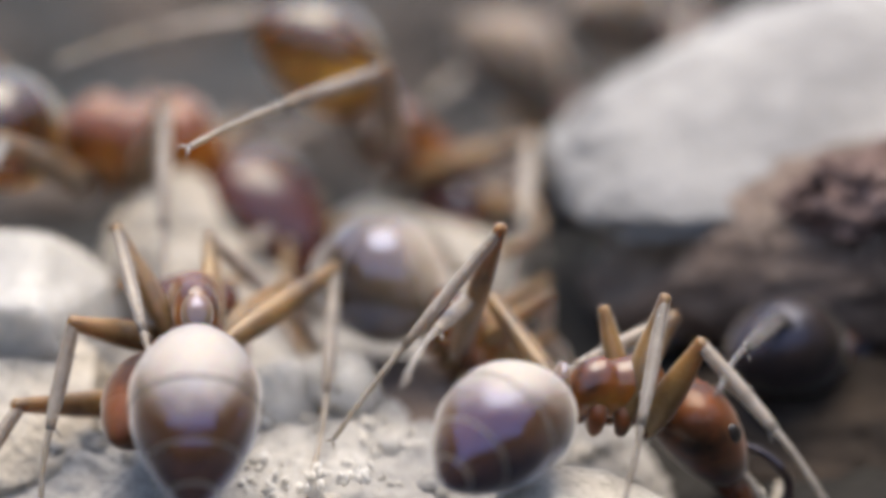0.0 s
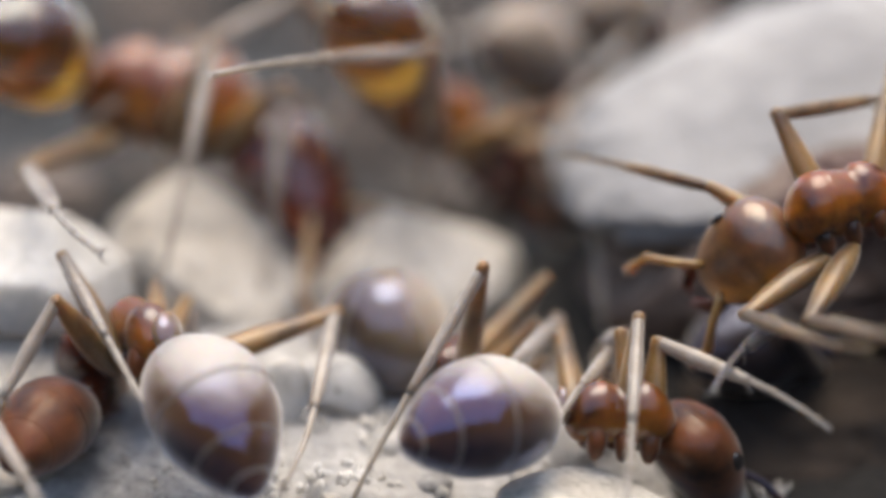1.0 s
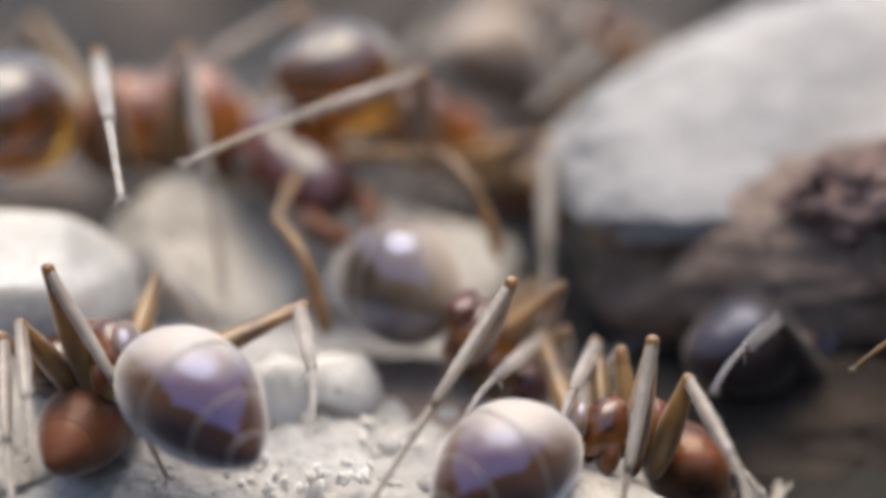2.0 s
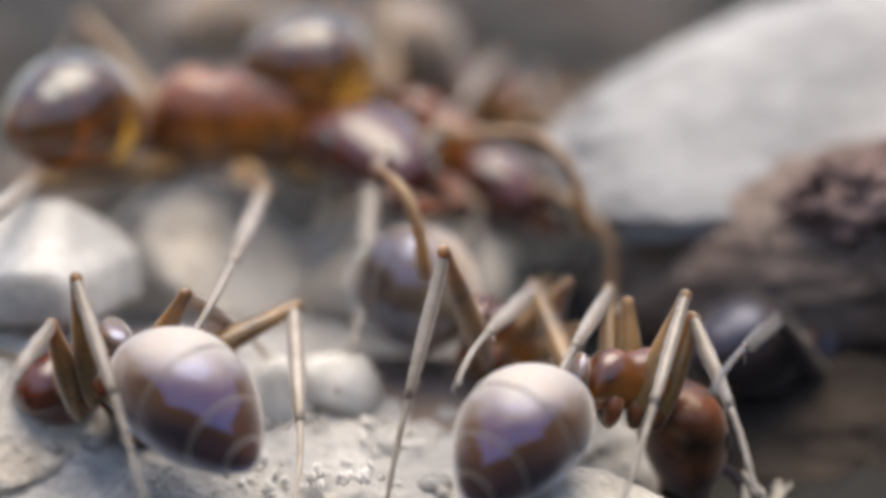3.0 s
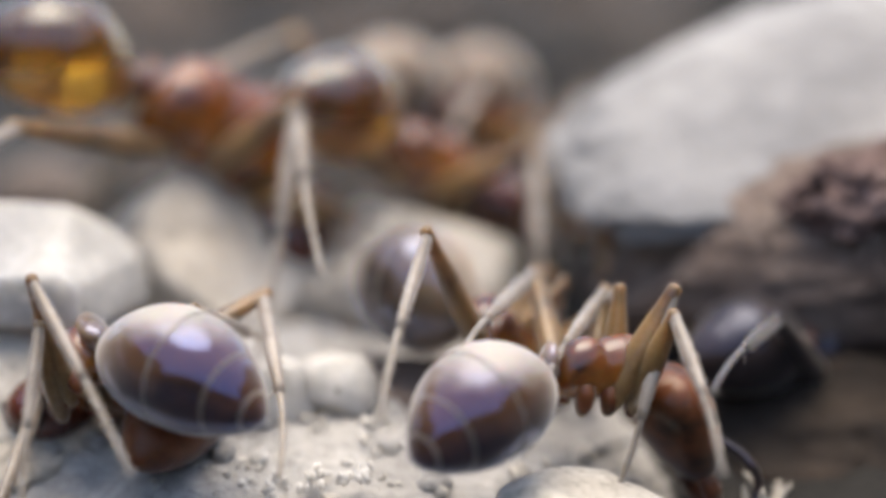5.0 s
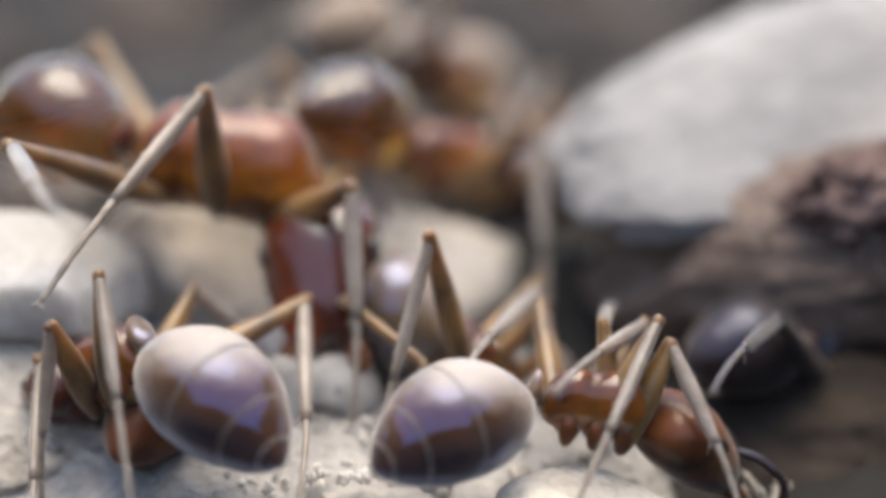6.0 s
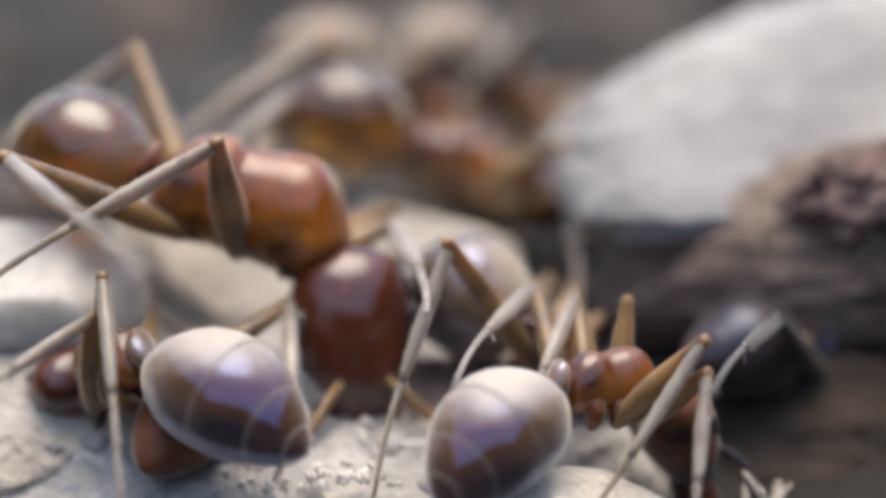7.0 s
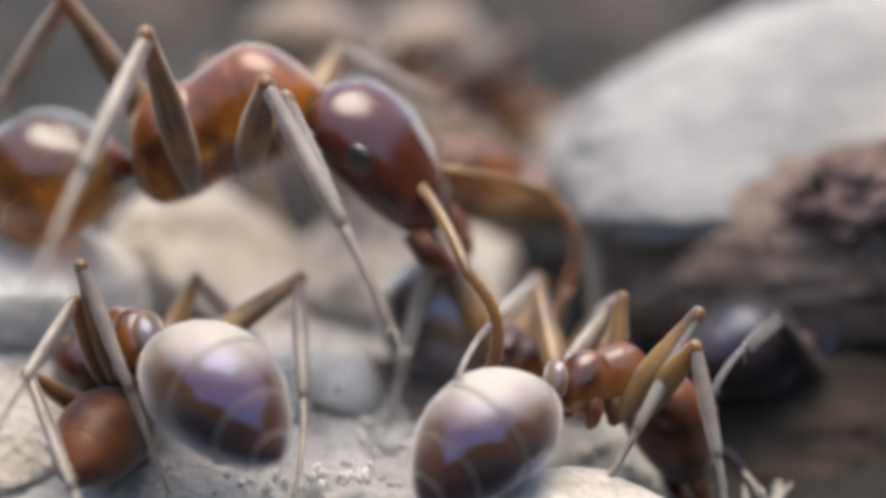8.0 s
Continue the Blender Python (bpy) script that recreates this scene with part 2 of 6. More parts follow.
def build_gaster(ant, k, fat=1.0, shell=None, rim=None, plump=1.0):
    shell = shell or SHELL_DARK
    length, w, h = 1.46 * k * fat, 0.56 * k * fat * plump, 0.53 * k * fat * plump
    start = 0.14 * k

    def ring(s, puff):
        r = egg(s) * puff
        return (-(start + s * length), 0, 0.02 * k + 0.10 * k * math.sin(math.pi * s), w * r, h * r)

    cuts = [0.0, 0.50, 0.78, 0.93, 1.0]
    top = None
    for i in range(4):
        a, b = cuts[i], cuts[i + 1]
        st = []
        steps = 16 if i == 0 else 8
        for j in range(steps + 1):
            s = a + (b - a) * j / steps
            if i == 0:
                s = max(s, 0.004)
            if i == 3:
                s = min(s, 0.996)
            swell = 1.0 - 0.016 * i + 0.024 * math.sin(math.pi * j / steps)
            st.append(ring(s, swell))
        if i > 0:
            st.insert(0, ring(a - 0.03, 0.95))
        if i < 3:
            st.append(ring(b + 0.012, 1.002 - 0.016 * i))
            st.append(ring(b + 0.015, 0.95 - 0.016 * i))
        bm = loft(bmesh.new(), st, 32, rim=2 if i < 3 else 0)
        if i == 0:
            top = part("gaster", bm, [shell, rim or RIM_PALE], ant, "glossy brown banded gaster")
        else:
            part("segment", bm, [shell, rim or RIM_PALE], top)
    return top


def build_head(ant, k, grow, slim=1.0, shell=None, feeler=1.0, dusky=None):
    s = k * grow
    st = [(0.00, 0, 0, 0.12, 0.10), (0.03, 0, 0, 0.23, 0.17), (0.10, 0, 0.01, 0.33, 0.245), (0.22, 0, 0.02, 0.375, 0.28), (0.36, 0, 0.02, 0.37, 0.28),
          (0.50, 0, 0.01, 0.335, 0.25), (0.62, 0, 0.0, 0.285, 0.21), (0.72, 0, -0.01, 0.225, 0.16), (0.78, 0, -0.02, 0.15, 0.10), (0.80, 0, -0.02, 0.06, 0.04)]
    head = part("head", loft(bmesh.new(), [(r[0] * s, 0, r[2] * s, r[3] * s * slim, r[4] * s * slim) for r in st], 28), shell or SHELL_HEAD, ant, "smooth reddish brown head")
    for sy in (1, -1):
        bm = bmesh.new()
        bmesh.ops.create_icosphere(bm, subdivisions=3, radius=0.062 * s * MM)
        bmesh.ops.scale(bm, vec=(1.15, 0.5, 0.9), verts=bm.verts)
        bmesh.ops.translate(bm, vec=Vector((0.34, sy * 0.335 * slim, 0.12 * slim)) * s * MM, verts=bm.verts)
        part("eye", bm, EYE_BLACK, head, "black compound eye")
        bm = tube(bmesh.new(), [(0.74 * s, sy * 0.14 * s, -0.05 * s), (0.85 * s, sy * 0.16 * s, -0.06 * s), (0.95 * s, sy * 0.10 * s, -0.07 * s), (1.0 * s, sy * 0.02 * s, -0.07 * s)],
                  [0.06 * s, 0.065 * s, 0.05 * s, 0.012 * s])
        part("mandible", bm, SHELL_BROWN, head)
        base = Vector((0.62, sy * 0.11, 0.17 * slim)) * s
        elbow = base + Vector((0.62, sy * 0.55, 0.16)) * k * 1.1 * feeler
        tip = elbow + Vector((0.75, sy * 0.05, -0.65)) * k * feeler
        pts, radii = [], []
        for i in range(7):
            f = i / 6
            pts.append(base.lerp(elbow, f) + Vector((0, 0, 0.04 * math.sin(math.pi * f))))
            radii.append((0.040 + 0.008 * f) * k)
        for i in range(1, 22):
            f = i / 21
            pts.append(elbow.lerp(tip, f) + Vector((0.08, 0, 0.20)) * math.sin(math.pi * f) * k * feeler)
            radii.append((0.040 + 0.016 * f) * k * (1.12 if i % 2 else 0.92) * (0.5 if i == 21 else 1))
        part("antenna", tube(bmesh.new(), pts, radii, 10), dusky or LEG_TAN, head, "elbowed antenna of many short joints")
    return head


def build_leg(ant, k, length, side, where, hip, thigh, shin):
    lf, lt = (v * k * length for v in BONES[where])
    sy = 1 if side == "left" else -1
    st = []
    for i in range(15):
        f = i / 14
        r = 0.062 + 0.078 * math.sin(math.pi * f ** 0.75) ** 1.1 + 0.012 * math.exp(-((f - 0.98) / 0.05) ** 2)
        st.append((f * lf, 0, 0, max(0.035, r * 0.82) * k, max(0.04, r) * k))
    st.append((lf * 1.016, 0, 0, st[-1][3] * 0.75, st[-1][4] * 0.75))
    st.append((lf * 1.026, 0, 0, st[-2][3] * 0.3, st[-2][4] * 0.3))
    femur = part("femur", loft(bmesh.new(), st, 14), thigh, ant, "tan spindle-shaped thigh" if thigh is LEG_TAN else "spindle-shaped thigh darkened for shade")
    st = []
    for i in range(13):
        f = i / 12
        r = 0.054 + 0.026 * math.sin(math.pi * f ** 0.9) + 0.014 * math.exp(-((f - 0.03) / 0.05) ** 2) - 0.006 * f
        st.append((f * lt, 0, 0, r * 0.8 * k, r * k))
    st.insert(0, (-0.022 * lt, 0, 0, st[0][3] * 0.8, st[0][4] * 0.8))
    st.insert(0, (-0.040 * lt, 0, 0, st[0][3] * 0.35, st[0][4] * 0.35))
    bm = loft(bmesh.new(), st, 12)
    # foot of five short joints with two small claws
    pts, radii = [], []
    for i in range(26):
        f = i / 25
        pts.append((lt * 0.985 + 0.80 * lt * f, 0, -0.10 * lt * f * f))
        radii.append((0.036 - 0.012 * f) * k * (0.82 if i % 5 == 0 else 1.0))
    tube(bm, pts, radii, 8)
    end = pts[-1]
    for c in (1, -1):
        tube(bm, [end, (end[0] + 0.05 * k, c * 0.04 * k, end[2]), (end[0] + 0.06 * k, c * 0.06 * k, end[2] - 0.05 * k)], [0.016 * k, 0.011 * k, 0.003 * k], 6)
    # short stiff bristles along the shin
    rnd = random.Random(len(side) * 7 + len(where))
    for i in range(12):
        f, a = 0.12 + 0.8 * i / 12, rnd.uniform(0, 6.28)
        r = 0.06 * k
        root = Vector((f * lt, math.cos(a) * r * 0.7, math.sin(a) * r * 0.9))
        tube(bm, [root, root + Vector((0.075 * k, math.cos(a) * 0.045 * k, math.sin(a) * 0.045 * k))], [0.009 * k, 0.002 * k], 4)
    # a short spur at the end of the shin
    tube(bm, [(lt * 0.97, 0, -0.04 * k), (lt * 1.05, 0.02 * k, -0.12 * k)], [0.014 * k, 0.004 * k], 6)
    tibia = part("tibia", bm, shin, femur, {SHIN_DUSK: "shin darkened for shade, with slender foot", SHIN_AMBER: "amber shin with slender foot"}.get(shin, "pale tan shin with slender foot"))
    ant["hip_" + side + "_" + where] = hip
    ant["lf_" + side + "_" + where] = lf
    return femur, tibia


def build_ant(label, k=1.0, thorax=1.0, gaster=1.0, head=1.0, length=1.0, shell=None, slim=1.0, face=None, plump=1.0, back=None, thigh=None, shin=None, feeler=1.0, dusky=None):
    ant = new("ant")
    lt = 1.0 * k * thorax
    h = lt / 2
    t = thorax * k
    st = [(-0.50, -0.08, 0.06, 0.07), (-0.46, -0.05, 0.15, 0.17), (-0.38, -0.01, 0.20, 0.25), (-0.26, 0.02, 0.225, 0.285), (-0.14, 0.03, 0.23, 0.285), (-0.06, 0.03, 0.228, 0.277),
          (0.03, 0.045, 0.24, 0.287), (0.14, 0.06, 0.26, 0.305), (0.26, 0.06, 0.265, 0.295), (0.36, 0.04, 0.24, 0.25), (0.44, 0.01, 0.175, 0.18), (0.49, 0.0, 0.11, 0.11), (0.52, 0.0, 0.06, 0.06)]
    rings = []
    for i in range(53):
        x = -0.50 + 1.02 * i / 52
        j = max(n for n in range(len(st) - 1) if st[n][0] <= x + 1e-6)
        f = min(1.0, (x - st[j][0]) / (st[j + 1][0] - st[j][0]))
        a, b, c, d = (st[min(len(st) - 1, max(0, j + n))] for n in (-1, 0, 1, 2))
        span = c[0] - b[0]
        z, w, hh = (b[n] * (1 + 2 * f) * (1 - f) ** 2 + c[n] * f * f * (3 - 2 * f) + span * f * (1 - f) * ((1 - f) * (c[n] - a[n]) / (c[0] - a[0]) - f * (d[n] - b[n]) / (d[0] - b[0])) for n in (1, 2, 3))
        # seams between the three plates of the back
        seam = 0.03 * math.exp(-((x - 0.13) / 0.018) ** 2) + 0.08 * math.exp(-((x + 0.12) / 0.050) ** 2)
        rings.append((x * lt, 0, (z - seam * 0.10) * t, w * (1 - seam * 0.6) * t, hh * (1 - seam * 0.75) * t))
    bm = loft(bmesh.new(), rings, 26)
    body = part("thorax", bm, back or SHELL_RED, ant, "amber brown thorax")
    for side in (1, -1):
        for x in HIPS.values():
            bm = tube(bmesh.new(), [(x * lt, side * 0.10 * k, -0.08 * k), (x * lt, side * 0.15 * k, -0.14 * k), (x * lt, side * 0.18 * k, -0.22 * k), (x * lt, side * 0.18 * k, -0.30 * k),
                                    (x * lt, side * 0.17 * k, -0.345 * k), (x * lt, side * 0.165 * k, -0.37 * k)], [0.07 * k, 0.095 * k, 0.09 * k, 0.072 * k, 0.055 * k, 0.025 * k], 14)
            part("coxa", bm, SHELL_DUSK, body)
    bm = loft(bmesh.new(), [(-h - 0.20 * k, 0, -0.06 * k, 0.05 * k, 0.05 * k), (-h - 0.15 * k, 0, -0.03 * k, 0.11 * k, 0.10 * k), (-h - 0.10 * k, 0, 0.05 * k, 0.15 * k, 0.19 * k),
                            (-h - 0.05 * k, 0, 0.05 * k, 0.13 * k, 0.17 * k), (-h, 0, -0.04 * k, 0.07 * k, 0.08 * k), (-h + 0.06 * k, 0, -0.05 * k, 0.05 * k, 0.05 * k)], 16)
    part("petiole", bm, SHELL_BEIGE if shell is None else SHELL_HEAD, ant)
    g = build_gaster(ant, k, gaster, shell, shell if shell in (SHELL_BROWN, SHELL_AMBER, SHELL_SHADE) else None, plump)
    g.location = (-h * MM, 0, 0)
    hd = build_head(ant, k, head, slim, face, feeler, dusky)
    hd.location = (h * 1.0 * MM, 0, 0)
    limbs = {"gaster": g, "head": hd}
    for side in ("left", "right"):
        sy = 1 if side == "left" else -1
        for where, x in HIPS.items():
            hip = (x * lt, sy * 0.16 * k, -0.34 * k)
            femur, tibia = build_leg(ant, k, length, side, where, hip, thigh or LEG_TAN, shin or SHIN_PALE)
            femur.location = Vector(hip) * MM
            tibia.location = (BONES[where][0] * k * length * 0.97 * MM, 0, 0)
            limbs[side + "_" + where] = (femur, tibia)
    tagged(ant, label, "ant", "ants round the stones")
    return ant, limbs


def facet(p, planes):
    """Cut a point back to a set of planes, for broken faces."""
    for n, d in planes:
        over = p.dot(n) - d
        if over > 0:
            p = p - n * over * 0.94
    return p


def stone(name, label, mat, place, size, turn=(0, 0, 0), seed=1, cuts=9, rough=0.12, detail=5, category="stone", kind="", lumps=0.0, faces=()):
    """A broken stone: a ball cut by random planes and roughened. Place and size (half axes) in mm."""
    rnd = random.Random(seed)
    planes = []
    for _ in range(cuts):
        n = Vector((rnd.gauss(0, 1), rnd.gauss(0, 1), rnd.gauss(0, 1))).normalized()
        planes.append((n, rnd.uniform(0.62, 0.86)))
    planes += [(Vector(n).normalized(), d) for n, d in faces]
    bm = bmesh.new()
    bmesh.ops.create_icosphere(bm, subdivisions=detail, radius=1)
    off = Vector((seed * 7.3, seed * 3.1, seed * 1.7))
    for v in bm.verts:
        p = facet(v.co.copy(), planes)
        d = noise.fractal(p * 1.6 + off, 0.8, 2.1, 6) * rough + noise.fractal(p * 7 + off, 0.7, 2.1, 4) * rough * 0.28
        p = p * (1 + d)
        if lumps:
            q = Vector((p.x * size[0], p.y * size[1], p.z * size[2]))
            near = noise.voronoi(q * 1.5 + off)[0]
            tiny = noise.voronoi(q * 5.5 + off)[0]
            p.z += lumps * (min(1.0, (near[1] - near[0]) * 1.6) - 0.5) + lumps * 0.35 * max(0.0, 1 - (tiny[0] * 1.7) ** 2)
        v.co = Vector((p.x * size[0], p.y * size[1], p.z * size[2])) * MM
    ob = new(name, mesh_of(bm, name, mat))
    ob.matrix_world = pose(place[0] * MM, place[1] * MM, place[2] * MM, *turn)
    tagged(ob, label, category, "", kind)
    return ob


# ---- ground: one dark sheet of soil, heaped up behind the stones ----
def soil_height(x, y):
    heap = 0.75 * (1 + math.tanh((y - 2.6) * 0.55)) * math.exp(-max(0, y - 5.5) ** 2 / 30)
    z = -1.3 + heap - 0.9 * (1 - math.exp(-max(0, y - 6) / 12))
    z -= 0.55 * math.exp(-((x + 2.2) / 4.2) ** 2 - ((y - 0.4) / 2.2) ** 2)
    near = math.exp(-(x * x + y * y) / 900)
    z += noise.fractal(Vector((x * 0.5, y * 0.5, 3)), 0.8, 2.0, 6) * 0.28 * (0.3 + near)
    return z


def build_ground():
    n = 230
    bm = bmesh.new()

    def spread(f, fine):
        return fine * math.sinh(f * 9.0) / math.sinh(9.0) * 260 + f * 12

    grid = []
    for j in range(n + 1):
        row = []
        for i in range(n + 1):
            x, y = spread(i / n * 2 - 1, 12), spread(j / n * 2 - 1, 12) + 3
            row.append(bm.verts.new((x * MM, y * MM, soil_height(x, y) * MM)))
        grid.append(row)
    for j in range(n):
        for i in range(n):
            bm.faces.new((grid[j][i], grid[j][i + 1], grid[j + 1][i + 1], grid[j + 1][i]))
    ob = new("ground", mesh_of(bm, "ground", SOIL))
    return tagged(ob, "dark grey-brown crumbly soil under the stones", "soil", "", "structure")


build_ground()


def build_sky_blocker(name, place, size):
    """A plain dark wall out of view, added to block low sky from reflections."""
    bm = bmesh.new()
    bmesh.ops.create_cube(bm, size=1.0)
    bmesh.ops.scale(bm, vec=size, verts=bm.verts)
    bmesh.ops.translate(bm, vec=place, verts=bm.verts)
    bmesh.ops.bevel(bm, geom=bm.edges[:], offset=0.008, segments=2, affect="EDGES")
    tagged(new(name, mesh_of(bm, name, CLOD, smooth=False)), "low plain dark brown wall, unseen, added to block low sky", "wall", "", "structure")


build_sky_blocker("blocker_south", (0, -0.42, 0.06), (1.2, 0.10, 0.16))
build_sky_blocker("blocker_west", (-0.40, -0.02, 0.11), (0.10, 0.68, 0.26))
build_sky_blocker("blocker_east", (0.40, -0.02, 0.11), (0.10, 0.68, 0.26))

# ---- the stones ----
slab = stone("pale_slab", "broad pale crumbly stone slab under the ants", STONE_CRUMB, (-2.2, 1.4, -1.05), (4.4, 3.6, 0.75), (11, 2, 0), 11, 4, 0.08, 7, lumps=0.07)
grain = stone("white_pebble", "angular white quartz pebble leaning on the slab", STONE_WHITE, (-4.5, 1.65, 0.62), (2.15, 0.95, 0.82), (0, 0, 0), 5, 0, 0.022, faces=[((0.02, -0.42, 0.9), 0.585), ((0.02, -1, -0.1), 0.72), ((1, -0.15, 0.1), 0.53), ((0.75, -0.1, 0.3), 0.56), ((0.5, -0.1, -0.9), 0.62), ((0.0, -0.45, -0.9), 0.62)])
stone("wedge_stone", "pale beige wedge of stone behind the ants", STONE_PALE, (-2.45, 3.6, 0.15), (1.3, 1.0, 1.3), (0, 20, 15), 8, 3, 0.06, faces=[((0.1, -0.55, 0.83), 0.5), ((0.8, -0.5, 0.3), 0.75)])
stone("soil_lump", "flat lump of brown soil between the stones", STONE_BROWN, (-0.10, 1.85, -0.55), (1.15, 1.05, 0.42), (8, 0, 0), 51, 5, 0.12, 5, "soil clod")
stone("small_pebble", "small rounded pale pebble on the slab", STONE_WHITE, (-1.12, 1.2, -0.27), (0.52, 0.40, 0.45), (0, 5, 0), 21, 6, 0.05, 4)
stone("small_pebble", "small blocky grey-white pebble leaning on its neighbour", STONE_WHITE, (-1.66, 0.95, -0.30), (0.46, 0.42, 0.48), (0, -8, 20), 25, 8, 0.04, 4)
stone("rounded_stone", "pale rounded stone behind the ants", STONE_PALE, (-0.4, 3.9, 0.15), (1.25, 1.0, 0.95), (0, 0, 20), 14, 8, 0.08)
stone("grey_white_rock", "large grey-white sunlit rock resting on brown rock", STONE_GREY, (5.25, 4.2, 1.96), (4.05, 2.3, 1.0), (24, -9.5, 6), 3, 4, 0.10, 6, "rock", faces=[((0.10, -0.35, 0.92), 0.37), ((0, -0.25, -1), 0.12)])
stone("brown_rock", "rough brown rock in the shade of the pale one", STONE_BROWN, (4.75, 3.80, 0.48), (3.2, 1.75, 1.43), (0, -4, 0), 17, 3, 0.07, 6, "rock")
stone("rock_lump", "rough purple-brown lump on the brown rock", STONE_PURPLE, (4.25, 2.60, 1.34), (1.1, 0.52, 0.46), (0, -16, 0), 61, 7, 0.34, 5, "rock")
stone("beige_stone", "smooth pale beige stone below the white pebble", STONE_PALE, (-4.75, 1.15, -0.45), (1.75, 1.25, 1.3), (0, 0, 3), 67, 3, 0.05, 6, faces=[((0.05, -0.74, 0.80), 0.40), ((1, -0.1, 0.1), 0.85)])
stone("brown_clod", "brown clod of soil, darkened for the hollow's deep shade", CLOD, (4.6, 2.2, -1.0), (2.4, 1.7, 0.85), (0, 0, 0), 23, 6, 0.12, 5, "soil clod")
# Stands out of view; added to throw shade into the hollow.
stone("shade_boulder", "tall brown boulder, unseen, added to shade the hollow", STONE_BROWN, (6.25, 1.7, 1.2), (1.75, 1.5, 4.0), (0, 0, 10), 29, 7, 0.10, 5, "rock")
stone("stone_chip", "white angular stone chip on the slab edge", CRUMB, (1.30, -0.75, -0.72), (0.85, 0.5, 0.26), (14, 6, 10), 31, 9, 0.05, 4)


def slab_point(x, y):
    """The slab's surface under a point, in metres, or None."""
    to_slab = slab.matrix_world.inverted()
    hit, place, normal, _ = slab.ray_cast(to_slab @ Vector((x * MM, y * MM, 4 * MM)), to_slab.to_3x3() @ Vector((0, 0, -1)))
    return slab.matrix_world @ place if hit else None


def build_crumbs():
    """Loose mineral crumbs lying on the slab."""
    rnd = random.Random(4)
    bm = bmesh.new()
    for _ in range(1500):
        x, y = rnd.uniform(-5.5, 2.2), rnd.uniform(-1.7, 2.6)
        place = slab_point(x, y)
        if place is None or noise.noise(Vector((x * 1.3, y * 1.3, 8))) < -0.15:
            continue
        r = 0.016 * math.exp(rnd.gauss(0.35, 0.55))
        m = Matrix.Translation(place + Vector((0, 0, r * 0.2 * MM)))
        m = m @ Euler((rnd.uniform(0, 6), rnd.uniform(0, 6), rnd.uniform(0, 6))).to_matrix().to_4x4() @ Matrix.Diagonal((rnd.uniform(0.7, 1.5), rnd.uniform(0.7, 1.2), rnd.uniform(0.5, 1), 1))
        made = bmesh.ops.create_icosphere(bm, subdivisions=1, radius=r * MM)
        for v in made["verts"]:
            v.co *= rnd.uniform(0.7, 1.3)
        bmesh.ops.transform(bm, matrix=m, verts=made["verts"])
    ob = new("crumbs", mesh_of(bm, "crumbs", CRUMB, smooth=False))
    tagged(ob, "loose white mineral crumbs strewn on the slab", "crumbs", "", "stuff")


def build_pebbles():
    """Small broken grains bedded in the slab's rough top, a few shapes laid many times."""
    rnd = random.Random(14)
    shapes = []
    for i in range(12):
        size = 0.05 * math.exp(rnd.gauss(0.6, 0.45))
        ob = stone("pebble", "small pale broken grain bedded in the slab", (STONE_CRUMB, CRUMB, STONE_WHITE)[i % 3], (0, 0, 0), (size, size * 0.8, size * 0.7), (0, 0, 0), 70 + i, 7, 0.08, 3)
        shapes.append((size, ob.data))
        bpy.data.objects.remove(ob)
    for i in range(80):
        x, y = rnd.uniform(-4.6, 2.0), rnd.uniform(-1.5, 1.3)
        place = slab_point(x, y)
        if place is None:
            continue
        size, data = shapes[i % 12]
        ob = new("pebble", data)
        ob.matrix_world = Matrix.Translation(place + Vector((0, 0, size * 0.15 * MM))) @ Euler((rnd.uniform(-0.5, 0.5), rnd.uniform(-0.5, 0.5), rnd.uniform(0, 6.3))).to_matrix().to_4x4()
        tagged(ob, "small pale broken grain bedded in the slab", "pebble", "small pebbles on the slab")


bpy.context.view_layer.update()
build_crumbs()
build_pebbles()


def build_tuft(label, place, count, reach, length, thick, mat, seed):
    """A tuft of thin mineral shards; place in mm."""
    rnd = random.Random(seed)
    tuft = new("crystal_tuft")
    tuft.location = Vector(place) * MM
    for _ in range(count):
        bm = bmesh.new()
        a, lean, size = rnd.uniform(0, 6.28), rnd.uniform(0.3, 1.4), rnd.uniform(0.5, 1.0) * length
        root = Vector((rnd.uniform(-reach, reach), rnd.uniform(-0.6, 0.6) * reach, 0))
        tip = root + Vector((math.cos(a) * math.sin(lean), math.sin(a) * math.sin(lean), math.cos(lean) + 0.15)) * size
        wide = thick * rnd.uniform(0.7, 1.2)
        tube(bm, [root, root.lerp(tip, 0.5), root.lerp(tip, 0.85), tip], [wide * 0.8, wide, wide * 0.7, wide * 0.12], 5)
        part("shard", bm, mat, tuft)
    tagged(tuft, label, "crystals", "crystal tufts")


build_tuft("tuft of thin white mineral shards on the slab", (-0.95, -0.25, -0.62), 16, 0.30, 0.17, 0.038, STONE_WHITE, 9)
build_tuft("tuft of pale mineral blades on dark soil", (3.0, 0.2, -1.28), 9, 0.26, 0.60, 0.055, STONE_PALE, 19)
build_tuft("cluster of jagged purple-brown flakes on the rock", (4.25, 2.42, 1.56), 12, 0.55, 0.36, 0.10, STONE_PURPLE, 49)
build_tuft("spray of thin mineral shards beside the small pebble", (-0.55, 0.55, -0.62), 12, 0.3, 0.30, 0.03, STONE_WHITE, 29)
build_tuft("low crust of white mineral shards on the slab", (-1.5, -0.30, -0.68), 16, 0.45, 0.14, 0.04, STONE_WHITE, 39)


